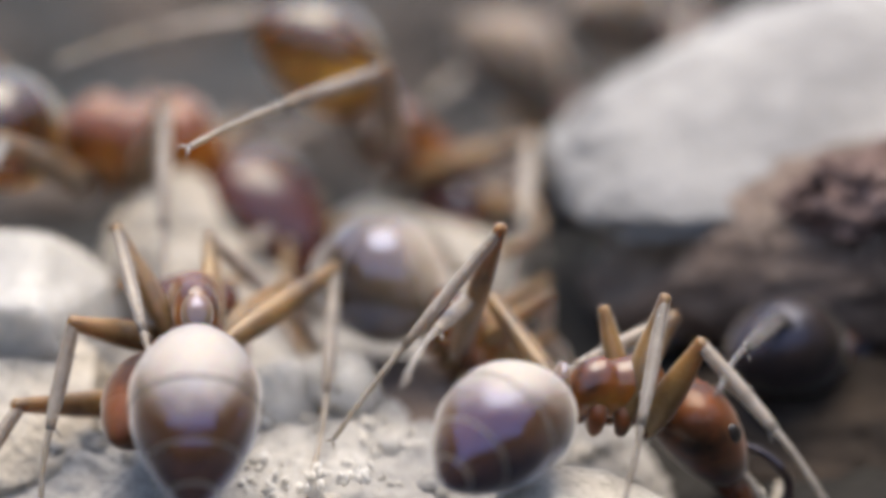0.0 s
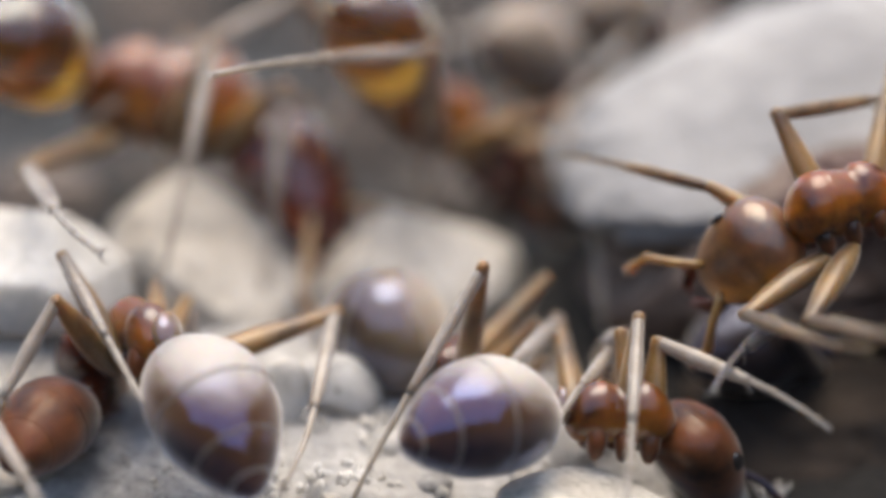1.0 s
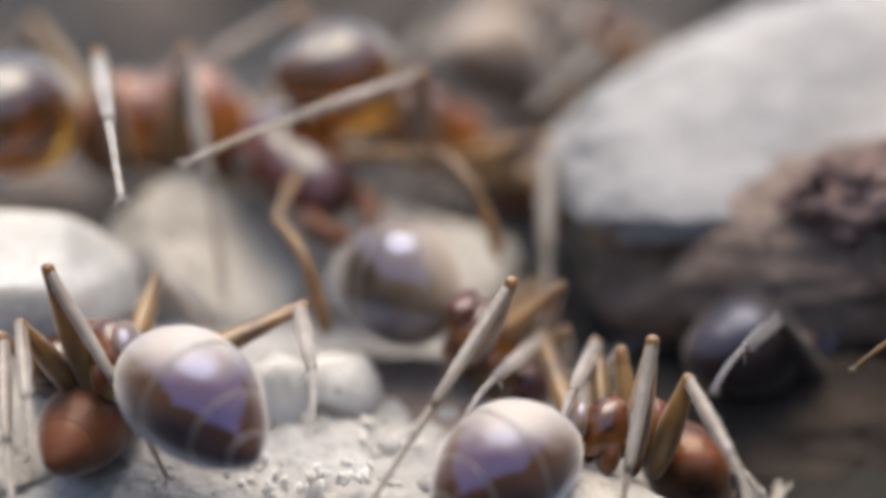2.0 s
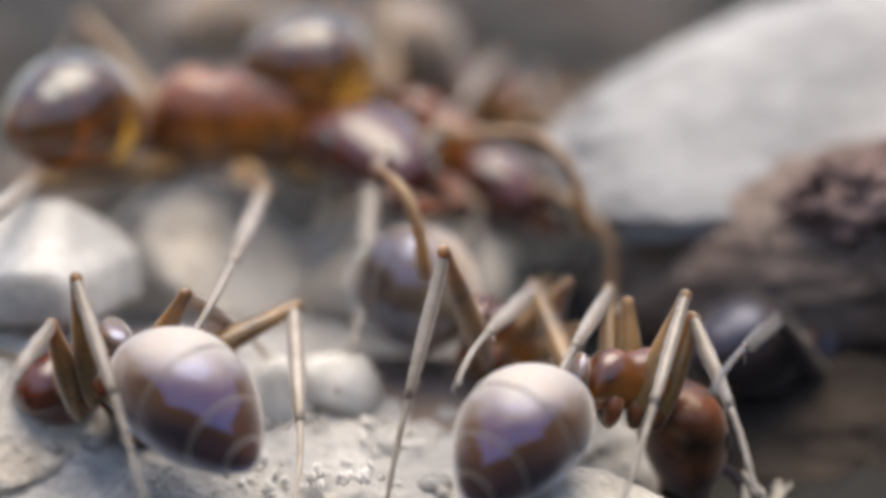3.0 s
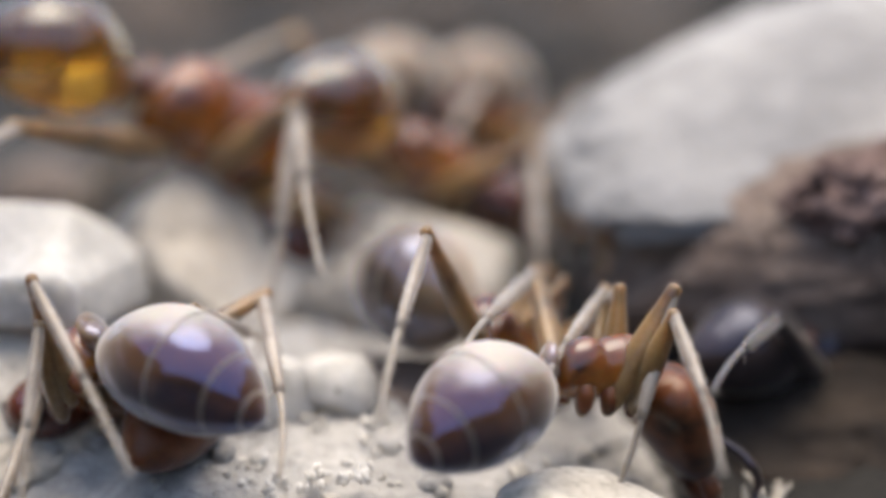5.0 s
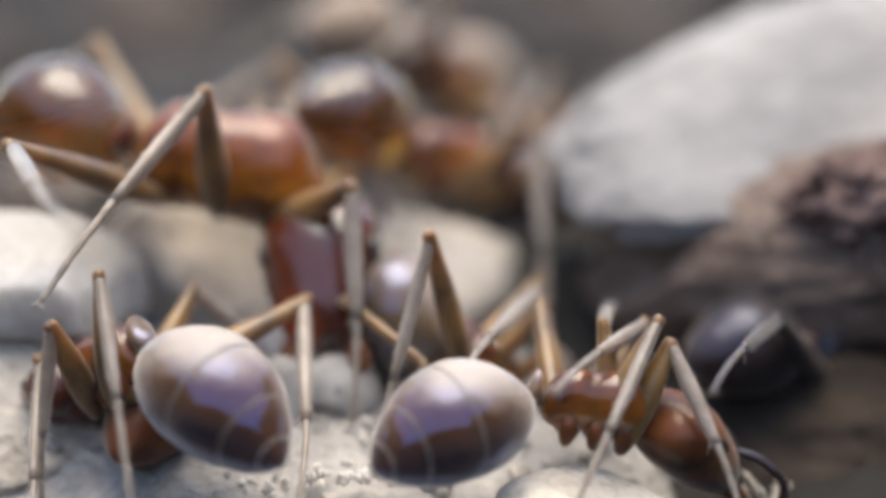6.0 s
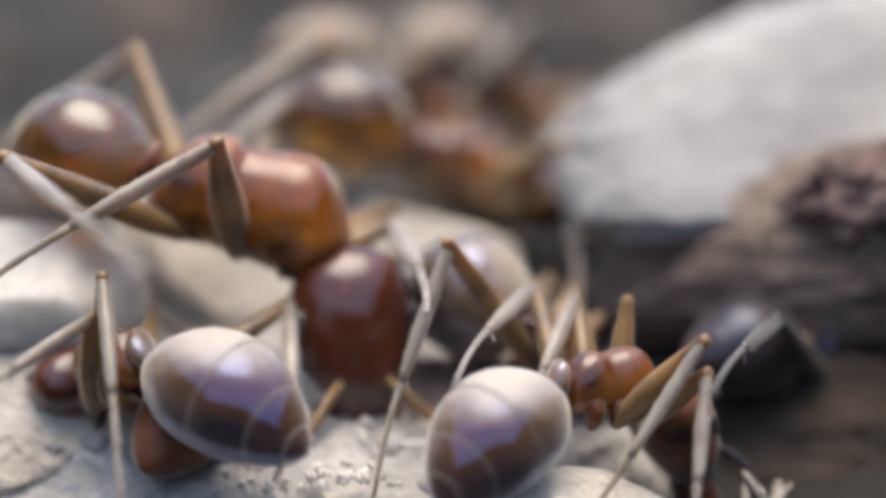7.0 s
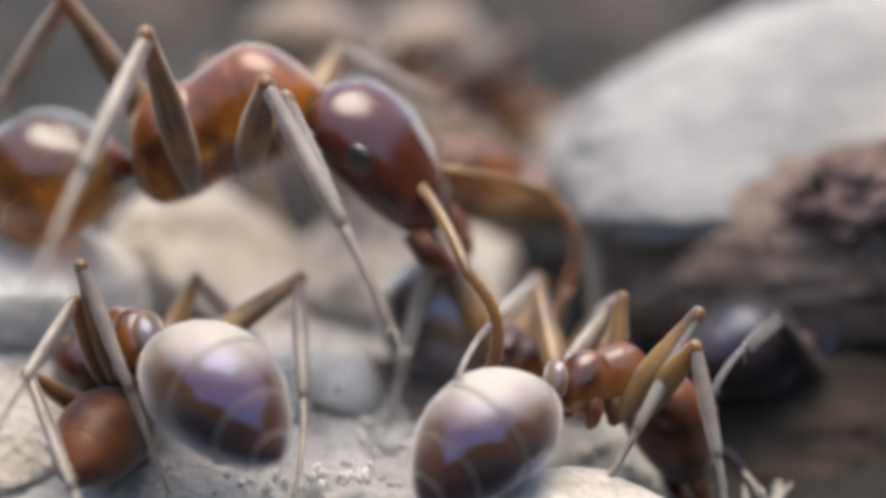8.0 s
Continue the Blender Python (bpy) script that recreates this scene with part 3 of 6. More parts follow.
def build_far_gravel():
    """Gravel and clods lying about on the open soil behind the heap."""
    rnd = random.Random(12)
    bm = bmesh.new()
    for _ in range(170):
        y = 7.5 + 60 * rnd.random() ** 1.8
        x = rnd.uniform(-1, 1) * (5 + y * 0.32)
        r = rnd.uniform(0.25, 1.0) * (0.5 + y * 0.035)
        made = bmesh.ops.create_icosphere(bm, subdivisions=2, radius=r * MM)
        off = Vector((rnd.uniform(0, 99), rnd.uniform(0, 99), 0))
        for v in made["verts"]:
            v.co *= 1 + 0.35 * noise.noise(v.co * (1.3 / (r * MM)) + off)
        m = pose(x * MM, y * MM, (soil_height(x, y) + r * 0.25) * MM, 0, 0, rnd.uniform(0, 360)) @ Matrix.Diagonal((1, rnd.uniform(0.7, 1.1), rnd.uniform(0.45, 0.8), 1))
        bmesh.ops.transform(bm, matrix=m, verts=made["verts"])
    tagged(new("gravel", mesh_of(bm, "gravel", GRAVEL)), "grey and brown gravel scattered over dark soil", "gravel", "", "stuff")


build_far_gravel()


# ---- the ants ----
ants = {
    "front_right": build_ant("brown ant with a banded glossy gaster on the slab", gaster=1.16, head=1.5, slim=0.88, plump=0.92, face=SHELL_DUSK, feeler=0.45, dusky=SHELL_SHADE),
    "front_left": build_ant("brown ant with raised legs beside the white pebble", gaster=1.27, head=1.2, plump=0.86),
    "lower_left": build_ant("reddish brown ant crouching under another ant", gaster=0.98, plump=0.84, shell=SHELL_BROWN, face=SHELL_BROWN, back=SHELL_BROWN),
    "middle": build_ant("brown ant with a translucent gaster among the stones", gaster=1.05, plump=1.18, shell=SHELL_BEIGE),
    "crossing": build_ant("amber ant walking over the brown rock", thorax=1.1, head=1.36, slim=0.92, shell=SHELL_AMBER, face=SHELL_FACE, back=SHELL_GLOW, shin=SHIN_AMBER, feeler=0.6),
    "under_rock": build_ant("ant under the rock, its shell darkened for the shade", shell=SHELL_SHADE, face=SHELL_SHADE, back=SHELL_SHADE, thigh=SHELL_SHADE, shin=SHIN_DUSK, dusky=SHELL_SHADE),
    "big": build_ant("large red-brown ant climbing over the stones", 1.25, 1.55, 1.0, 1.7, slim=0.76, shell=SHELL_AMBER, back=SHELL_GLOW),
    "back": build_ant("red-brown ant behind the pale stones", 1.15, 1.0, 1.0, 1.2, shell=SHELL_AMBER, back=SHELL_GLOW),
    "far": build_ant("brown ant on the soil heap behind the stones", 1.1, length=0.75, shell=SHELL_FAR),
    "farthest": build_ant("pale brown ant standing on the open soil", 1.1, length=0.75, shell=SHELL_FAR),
}



# ---- moving things: rows of seconds, places in mm and degrees ----
def crawl(pair, rows):
    walk(pair[0], [(t, pose(x * MM, y * MM, z * MM, rx, ry, rz)) for t, x, y, z, rx, ry, rz in full_rows(rows)])


def full_rows(rows):
    rows = list(rows)
    if rows[0][0] > 0:
        rows.insert(0, (0, *rows[0][1:]))
    if rows[-1][0] < 8:
        rows.append((8, *rows[-1][1:]))
    return rows


def swing(pair, name, rows):
    ob = pair[1][name]
    x, y, z = ob.location
    walk(ob, [(t, pose(x, y, z, rx, ry, rz)) for t, rx, ry, rz in full_rows(rows)])


def step(pair, name, rows):
    femur, tibia = pair[1][name]
    x, y, z = femur.location
    walk(femur, [(t, pose(x, y, z, rx, ry, rz)) for t, rx, ry, rz, bend in full_rows(rows)])
    x, y, z = tibia.location
    walk(tibia, [(t, pose(x, y, z, 0, bend, 0)) for t, rx, ry, rz, bend in full_rows(rows)])


def motions():
    # the white pebble is nudged about by the ants
    rest = grain.matrix_world.copy()
    walk(grain, [(t, Matrix.Translation((dx * MM, 0, dz * MM)) @ rest) for t, dx, dz in [
        (0, -0.227, -0.192), (0.5, -0.227, -0.110), (1, -0.092, 0.027), (1.5, -0.011, 0.137), (1.7, -0.038, 0.000), (2.8, 0.097, 0.093), (3, -0.011, 0.137), (3.5, -0.011, 0.148), (4, 0.070, 0.000), (4.5, 0.043, 0.000), (4.7, 0.054, 0.071), (5.8, -0.011, 0.104), (6, 0.043, 0.000), (6.5, 0.032, -0.137), (7, 0.070, -0.110), (7.5, 0.097, 0.027), (8, 0.070, -0.082)]])
    ant = ants["front_right"]
    crawl(ant, [
        (0, 1.59, -0.1, 0.15, 0, 10.6, 18.9), (0.5, 1.63, -0.18, -0.01, 0, 12.3, 13.9), (1, 1.61, -0.21, -0.05, 0, 8.5, 11.7),
        (1.5, 1.69, -0.09, 0.02, 0, 21.1, 22.3), (1.7, 1.69, -0.15, -0.28, 0, 17.6, 24.7), (2.8, 1.68, -0.02, 0.13, 0, 13.6, 29.4),
        (3, 1.7, -0.01, 0.19, 0, 14.9, 28.8), (3.5, 1.68, 0.02, 0.18, 0, 16.1, 33.5), (4, 1.66, 0.06, 0.18, 0, 15.7, 38.3),
        (4.5, 1.55, 0.08, 0.23, 0, 10, 40.1), (4.7, 1.51, 0.05, 0.32, 0, 11.2, 33.2), (5.8, 1.38, -0.12, 0.12, 0, 11.5, 16.7),
        (6, 1.39, -0.25, 0.07, 0, 11.7, 2.8), (6.5, 1.56, -0.02, 0.16, 0, 7.3, 29.1), (7, 1.51, 0.02, 0.18, 0, 10, 33.5),
        (7.5, 1.51, 0.02, 0.2, 0, 8.5, 33.9), (8, 1.47, 0.04, 0.2, 0, 7.6, 36.4)])
    swing(ant, "gaster", [
        (0, -7, -22.1, 34.6), (0.5, -2.6, -12.2, 24.3), (1, -1.3, -6.3, 24.2), (1.5, -7.1, -30.7, 25.6), (1.7, -4.2, -27.1, 17.3),
        (2.8, -6.3, -35.4, 19.6), (3, -8.2, -35, 25.6), (3.5, -8.1, -35.1, 25.3), (4, -6, -35.6, 18.6), (4.5, -3, -27.7, 12.2),
        (4.7, -3.9, -26.8, 16.1), (5.8, -5, -21.5, 26), (6, -6.2, -21.4, 32.1), (6.5, -3.7, -26.7, 15.4), (7, -4.2, -30.4, 15.4),
        (7.5, -3.9, -29.6, 14.6), (8, -1.4, -29.9, 5.3)])
    swing(ant, "head", [
        (0, 1.9, 38.6, 9.4), (0.5, 5.6, 46, 20.8), (1, 6.2, 44, 24.4), (1.5, 4.5, 42.8, 18.7), (1.7, 3.9, 40.7, 17.9),
        (2.8, 5.4, 55.8, 14.9), (3, 6, 55, 16.8), (3.5, 4.4, 53.6, 12.9), (4, 2.9, 58.4, 7.4), (4.5, -1.2, 58, -3.1),
        (4.7, -0.9, 54.9, -2.5), (5.8, 1.1, 31.1, 8.4), (6, 3.1, 29.4, 26), (6.5, 1.7, 50.6, 5.4), (7, 0, 49.2, 0.2),
        (7.5, -1.4, 54.2, -4.1), (8, -1.7, 53.9, -5)])
    step(ant, "left_front", [
        (0, -69.8, -64.6, 134.8, 107.2), (0.5, -63.1, -68.6, 133.4, 87), (1, -47.8, -68.8, 130.4, 95.7), (1.5, -75.6, -67.9, 141.3, 104.4),
        (1.7, -74.3, -68.5, 139.8, 105.2), (2.8, -66, -71.8, 129.2, 109.4), (3, -64.2, -72.3, 126.9, 110.1),
        (3.5, -70.7, -73.3, 126.8, 116.8), (4, -66.8, -77.1, 121.7, 101.4), (4.5, 21.6, -82.8, 30.2, 106.5), (4.7, -1, -83.9, 57.5, 105),
        (5.8, -58.4, -70.9, 134.9, 87.7), (6, -59, -67.7, 137.8, 83.6), (6.5, -56.5, -72.3, 113.6, 106.9), (7, -18.2, -81.9, 67.2, 114.8),
        (7.5, -40.8, -77, 97.9, 109.4), (8, 7.7, -81, 52.2, 102)])
    step(ant, "left_middle", [
        (0, 146.5, -47.5, 33.1, 152.6), (0.5, 146.7, -38.9, 72.2, 149.4), (1, 145.3, -40.7, 72.9, 148), (1.5, 127.8, -42, 87.2, 144),
        (1.7, 128.2, -44.1, 86.5, 138.9), (2.8, 127.3, -54.2, 79.8, 136.2), (3, 128.8, -55.6, 78.1, 138.2), (3.5, 124.3, -49.6, 74.7, 140.5),
        (4, 108.4, -59.2, 98.6, 126.3), (4.5, 135.4, -46.2, 59.4, 146.5), (4.7, 145.6, -46.4, 59.8, 149.3), (5.8, 153.4, -47.5, 61.3, 140.6),
        (6, -178.4, -47.5, 61.2, 135.6), (6.5, 132.5, -44, 54.9, 150.4), (7, 117.8, -49, 74, 146.4), (7.5, 140, -53.3, 48.6, 149.3),
        (8, 152.4, -46.3, 38.6, 153.5)])
    step(ant, "left_hind", [
        (0, 94.9, -30.9, 116.7, 117.2), (0.5, 110.2, -25, 87.1, 146.7), (1, 115.9, -26.3, 89, 144.6), (1.5, 99.1, -27, 83.4, 146.8),
        (1.7, 102.8, -27.5, 83.8, 142.4), (2.8, 100.3, -29.4, 86.5, 135.4), (3, 99.1, -29.9, 86.8, 136.1), (3.5, 101.7, -29.4, 74, 143.7),
        (4, 103.8, -34.5, 73.5, 139.1), (4.5, 112.6, -33.3, 66, 140.9), (4.7, 115, -33.6, 70.7, 144.4), (5.8, 101.2, -32.3, 96.9, 132.5),
        (6, 118.9, -31.6, 101.1, 140.9), (6.5, 118.2, -31.5, 73.1, 142.3), (7, 112.8, -33.4, 73.5, 139.9), (7.5, 114.9, -33.9, 73, 139),
        (8, 119.6, -35.3, 67.6, 140.1)])
    step(ant, "right_front", [
        (0, 10.1, -66.3, -65.2, 98.9), (0.5, -112.7, -77.7, 86.3, 121.4), (1, -137.9, -75.6, 89.7, 105.7), (1.5, 169, -72.8, 130.5, 124.6),
        (1.7, 79.2, -72.2, -154.6, 99.9), (2.8, -49.8, -56.1, -71.6, 93.6), (3, -90.9, -81.7, 11, 129.5), (3.5, 14.3, -64.5, -78, 117.3),
        (4, 13.6, -62.8, -96.3, 131.1), (4.5, -4.9, -40.3, -95.9, 116.9), (4.7, -22.6, -64.5, -87.2, 98.7),
        (5.8, -21.5, -76.5, -29.8, 125.4), (6, -70.4, -71.8, 37.4, 128.3), (6.5, -25.5, -63.7, -49.9, 100.7),
        (7, -18.5, -39.9, -89.5, 101.4), (7.5, -4.5, -44.5, -88.7, 118.3), (8, 2.4, -52.2, -87.1, 118.5)])
    step(ant, "right_middle", [
        (0, -124.6, -77.5, 26.5, 156.8), (0.5, 157.8, -78.2, 92.9, 141.3), (1, 171.9, -77.2, 83, 137.2), (1.5, 117.5, -76.6, 130.4, 136.9),
        (1.7, 72, -79.8, 164.3, 154.4), (2.8, -9.7, -68.7, -108.1, 129.3), (3, -115.1, -79.7, -4.4, 144.3),
        (3.5, -84.4, -75.2, -26.2, 155.8), (4, -77.2, -70.9, -37.1, 153.5), (4.5, -36.6, -55.7, -99.9, 118.3),
        (4.6, -29.7, -63.3, -65.5, 138.9), (4.7, -35.5, -71.4, -19.8, 159.4), (5.8, -107.8, -68.2, 1.9, 165.8), (6, -127, -70.9, 30, 150.7),
        (6.5, -49.2, -54, -69.4, 146.1), (7, -43.8, -50.5, -76.4, 144.7), (7.5, -48.1, -51.7, -69.7, 148.2),
        (8, -52.5, -59.2, -39.9, 165.1)])
    step(ant, "right_hind", [
        (0, -3.9, -8.1, 66.5, 58.4), (0.5, -6.7, -13.5, 73.2, 64), (1, -3.2, -14.4, 74.8, 66.4), (1.5, -15.5, -15.2, 68.1, 61),
        (1.7, -14.8, -14.4, 67.1, 60.2), (2.8, -10.8, -9.4, 62, 56.3), (3, -10.1, -8.5, 61.1, 55.6), (3.5, -10.4, -10.2, 56.6, 55.6),
        (4, -9.4, -10.8, 51.8, 55.4), (4.5, -2.6, -6.9, 46.8, 54.7), (4.7, -2.4, -7.6, 50.3, 56.4), (5.8, -0.7, -10.6, 71, 62.8),
        (6, -0.2, -11, 74.7, 63.3), (6.5, -0.9, -7.7, 56.8, 58.3), (7, -1.6, -8.5, 51.2, 57), (7.5, -0.6, -7.3, 50.9, 56.7),
        (8, 0.9, -6.9, 47.5, 56.6)])
    ant = ants["middle"]
    crawl(ant, [
        (0, 0.25, 1.52, 0.17, 0, 47.4, 51), (0.5, 0.3, 1.43, -0.16, 0, 48, 50.3), (1, 0.3, 1.39, -0.32, 0, 48.4, 50),
        (1.5, 0.41, 1.52, 0.17, 0, 47.3, 50.5), (1.7, 0.38, 1.5, 0.11, 0, 47.4, 50.5), (2.8, 0.69, 1.54, 0.27, 0, 46.9, 49.8),
        (3, 0.58, 1.49, 0.09, 0, 47.4, 49.8), (3.5, 0.55, 1.49, 0.09, 0, 47.4, 49.9), (4, 0.5, 1.5, 0.09, 0, 47.4, 50.1),
        (4.5, 0.69, 1.5, 0.11, 0, 47.3, 49.5), (4.7, 0.69, 1.51, 0.14, 0, 47.2, 49.6), (5.8, 0.22, 1.43, -0.16, 0, 48.1, 50.5),
        (6, 0.41, 1.43, -0.16, 0, 48, 49.9), (6.5, 0.8, 1.5, 0.11, 0, 47.2, 49.2), (7, 1.11, 1.47, 0.01, 0, 47.3, 48.1),
        (7.5, 0.8, 1.39, -0.32, 0, 48.1, 48.4), (8, 0.86, 1.41, -0.21, 0, 47.9, 48.4)])
    swing(ant, "gaster", [
        (0, -1.8, 2, -84.1), (0.5, -1, 1.1, -84.1), (1, -0.6, 0.7, -84.2), (1.5, -1.7, 1.9, -84.1), (1.7, -1.6, 1.8, -84.1),
        (2.8, -1.8, 1.9, -84.1), (3, -1.4, 1.5, -84.1), (3.5, -1.4, 1.6, -84.1), (4, -1.4, 1.6, -84.1), (4.5, -1.4, 1.5, -84.1),
        (4.7, -1.4, 1.6, -84.1), (5.8, -1.1, 1.2, -84.1), (6, -0.9, 1, -84.1), (6.5, -1.3, 1.4, -84.1), (7, -0.9, 1, -84.1),
        (7.5, -0.3, 0.3, -84.2), (8, -0.5, 0.6, -84.2)])
    swing(ant, "head", [
        (0, 0.2, 2.4, 8.2), (0.5, 0.2, 2.5, 8.2), (1, 0.2, 2.6, 8.2), (1.5, 0.2, 2.4, 8.2), (1.7, 0.2, 2.4, 8.2), (2.8, 0.2, 2.4, 8.2),
        (3, 0.2, 2.5, 8.2), (3.5, 0.2, 2.5, 8.2), (4, 0.2, 2.4, 8.2), (4.5, 0.2, 2.5, 8.2), (4.7, 0.2, 2.4, 8.2), (5.8, 0.2, 2.5, 8.2),
        (6, 0.2, 2.5, 8.2), (6.5, 0.2, 2.5, 8.2), (7, 0.2, 2.5, 8.2), (7.5, 0.2, 2.6, 8.2), (8, 0.2, 2.6, 8.2)])
    step(ant, "left_front", [
        (0, 103.3, -45.8, -80.1, 88.9), (0.5, 118.6, -54.9, -91.3, 85.9), (1, 126.4, -58.1, -97.4, 81.2), (1.5, 105.8, -48.3, -81.8, 98.6),
        (1.7, 106.7, -49, -82.5, 99.7), (2.8, 112.4, -53, -86.8, 105.8), (3, 113.6, -53.7, -87.6, 106.9), (3.5, 112.9, -53.2, -87, 105.3),
        (4, 111.5, -52.1, -86, 102.1), (4.5, 115.1, -55.1, -89.2, 114), (4.7, 116.2, -55.4, -89.8, 111.1), (5.8, 121.4, -56.5, -93.2, 94.7),
        (6, 122.2, -56.8, -93.8, 91.7), (6.5, 119.2, -57.6, -92.8, 120.7), (7, 61.2, -82.6, -24.2, 102.2),
        (7.5, 154.2, -65.6, -119.5, 104.2), (8, 150.4, -65.3, -116.5, 111.3)])
    step(ant, "left_middle", [
        (0, 112.5, -53, -88.7, 106.7), (0.5, 131.2, -59.4, -100.9, 101.5), (1, 140.8, -62.4, -110.1, 96.9), (1.5, 116.8, -56, -92.5, 114.9),
        (1.7, 118.3, -56.8, -93.9, 115.7), (2.8, 128.1, -60.8, -102.5, 120.4), (3, 130.2, -61.5, -104.3, 121.3),
        (3.5, 126.9, -59.3, -98.6, 119.3), (4, 124.7, -58.8, -97.3, 116.7), (4.5, 87, -76.3, -55, 102), (4.7, 98.4, -75.7, -66.9, 102.6),
        (5.8, 135.3, -65.2, -106.9, 106.1), (6, 138.4, -62.7, -110.5, 106.7), (6.5, 68.1, -78.3, -33.1, 100), (7, -17.4, -76.3, 55.7, 90.1),
        (7.5, 179.3, -66.7, -143.5, 113.8), (8, 176.4, -66.8, -140.1, 120.4)])
    step(ant, "left_hind", [
        (0, 53.4, -59.8, -10.2, 85), (0.5, 68.5, -72, -24.1, 96.6), (1, 103.7, -78.9, -61.8, 106.4), (1.5, 36.9, -57, 8.1, 74.2),
        (1.7, 36.1, -57.3, 9.2, 74.5), (2.8, 31.1, -58.9, 15.5, 76.4), (3, 30.1, -59.1, 16.7, 76.7), (3.5, 23.7, -60.8, 19.4, 77.5),
        (4, 32.1, -59.4, 13.5, 75.5), (4.5, 23.2, -58.1, 23.4, 76.7), (4.7, 24, -60.2, 22, 78.6), (5.8, 34.3, -71.8, 8.4, 88.9),
        (6, 38, -73.7, 4, 90.7), (6.5, 18.4, -54.2, 30, 70), (7, -2.1, -53.3, 50, 70.4), (7.5, -8.4, -71.1, 53.8, 84.8),
        (8, -4, -63.6, 49.3, 75.7)])
    step(ant, "right_front", [
        (0, 21, -26.2, 8.9, 42.4), (0.5, 4.8, -42.5, 19.5, 56.1), (1, 0.2, -51.6, 23.7, 64.8), (1.5, 7.1, -23, 19.1, 37.5),
        (1.7, 4.8, -23.1, 20.6, 37.5), (2.8, -8.1, -23.3, 29, 38.1), (3, -10.4, -23.3, 30.5, 38.3), (3.5, -8, -24, 29, 38.7),
        (4, -3.3, -25.3, 25.9, 39.7), (4.5, -19.4, -19.1, 35.5, 35.6), (4.7, -17, -21.9, 34.6, 37.9), (5.8, -6.1, -37.1, 28.7, 51.2),
        (6, -4.4, -39.8, 27.4, 53.7), (6.5, -29.3, -16.1, 41.1, 35.1), (7, -52.9, -11.6, 59.2, 43.3), (7.5, -37.3, -36, 56.8, 58.7),
        (8, -38.1, -29.3, 55, 52.7)])
    step(ant, "right_middle", [
        (0, -1.7, -33.4, 21.2, 53.4), (0.5, -12.6, -46.7, 32.4, 67.1), (1, -17.4, -54.2, 38, 74.9), (1.5, -11.9, -30.1, 29.9, 51.3),
        (1.7, -13.4, -30.1, 31.2, 51.6), (2.8, -21.7, -29.8, 38.6, 53.3), (3, -23.1, -29.7, 39.9, 53.7), (3.5, -21.6, -30.4, 38.6, 53.8),
        (4, -18.4, -31.7, 36, 54.2), (4.5, -28.6, -25.9, 44.2, 52), (4.7, -27.3, -28.3, 43.6, 53.8), (5.8, -20.5, -41.6, 39.8, 64.1),
        (6, -19.3, -44, 38.9, 66), (6.5, -34.5, -23.1, 49, 52), (7, -49.6, -18.6, 65.1, 58.4), (7.5, -43.5, -39.3, 65, 72.2),
        (8, -42.7, -33.7, 62.6, 67)])
    step(ant, "right_hind", [
        (0, -16.7, -23.8, -148, 130.5), (0.5, -93.3, -55.6, -95.1, 169.5), (1, -2.4, -26.3, -157.6, 123.4), (1.5, 7.4, -5.5, -155.2, 94.9),
        (1.7, -7, -6.2, -137.6, 98.8), (2.8, 14.1, 0.8, -167.2, 95.5), (3, 8.3, -6, -170, 114.3), (3.5, 9.8, -7.8, -168.1, 110.9),
        (4, 9.2, -10.4, -170.7, 119.6), (4.5, 17.5, -4.3, -175.2, 96.7), (4.7, 26.6, -5.2, 178.7, 82.9), (5.8, 15.5, -26.5, -176.9, 127.5),
        (6, -1, -23.2, 178.5, 138), (6.5, 10, -5.3, -175.8, 101.1), (7, -0.5, -8.7, 167.2, 113.4), (7.5, -20.2, -31.5, 149, 141.3),
        (8, -19.3, -28, 147.1, 137.9)])
    ant = ants["front_left"]
    crawl(ant, [
        (0, -2.3, 0.45, 0.75, 0, 9.8, 98.4), (0.5, -2.89, 0.29, 0.46, 0, 18.3, 126.7), (1, -2.79, 0.34, 0.55, 0, 12.7, 122),
        (1.5, -3.1, 0.27, 0.37, 0, 8.1, 125.6), (1.7, -3.13, 0.29, 0.39, 0, 11.5, 122.7), (2.8, -3.23, 0.15, 0.31, 0, 44.5, 137.3),
        (3, -3.22, 0.16, 0.27, 0, 41.9, 132.9), (3.5, -3.31, 0.16, 0.25, 0, 46.2, 128.7), (4, -3.14, 0.18, 0.27, 0, 35.1, 133.2),
        (4.5, -3.36, 0.08, 0.03, 0, 49.9, 131.5), (4.7, -3.39, 0.14, 0.17, 0, 50.3, 126.6), (5.8, -3.25, 0.2, 0.33, 0, 37.1, 130.3),
        (6, -3.06, 0.15, 0.31, 0, 37.2, 138.8), (6.5, -2.81, 0.31, 0.53, 0, 33.3, 119.4), (7, -3.05, 0.21, 0.29, 0, 26.2, 129.2),
        (7.5, -3.2, 0.22, 0.31, 0, 36.3, 125.6), (8, -2.91, 0.31, 0.48, 0, 21.2, 118.6)])
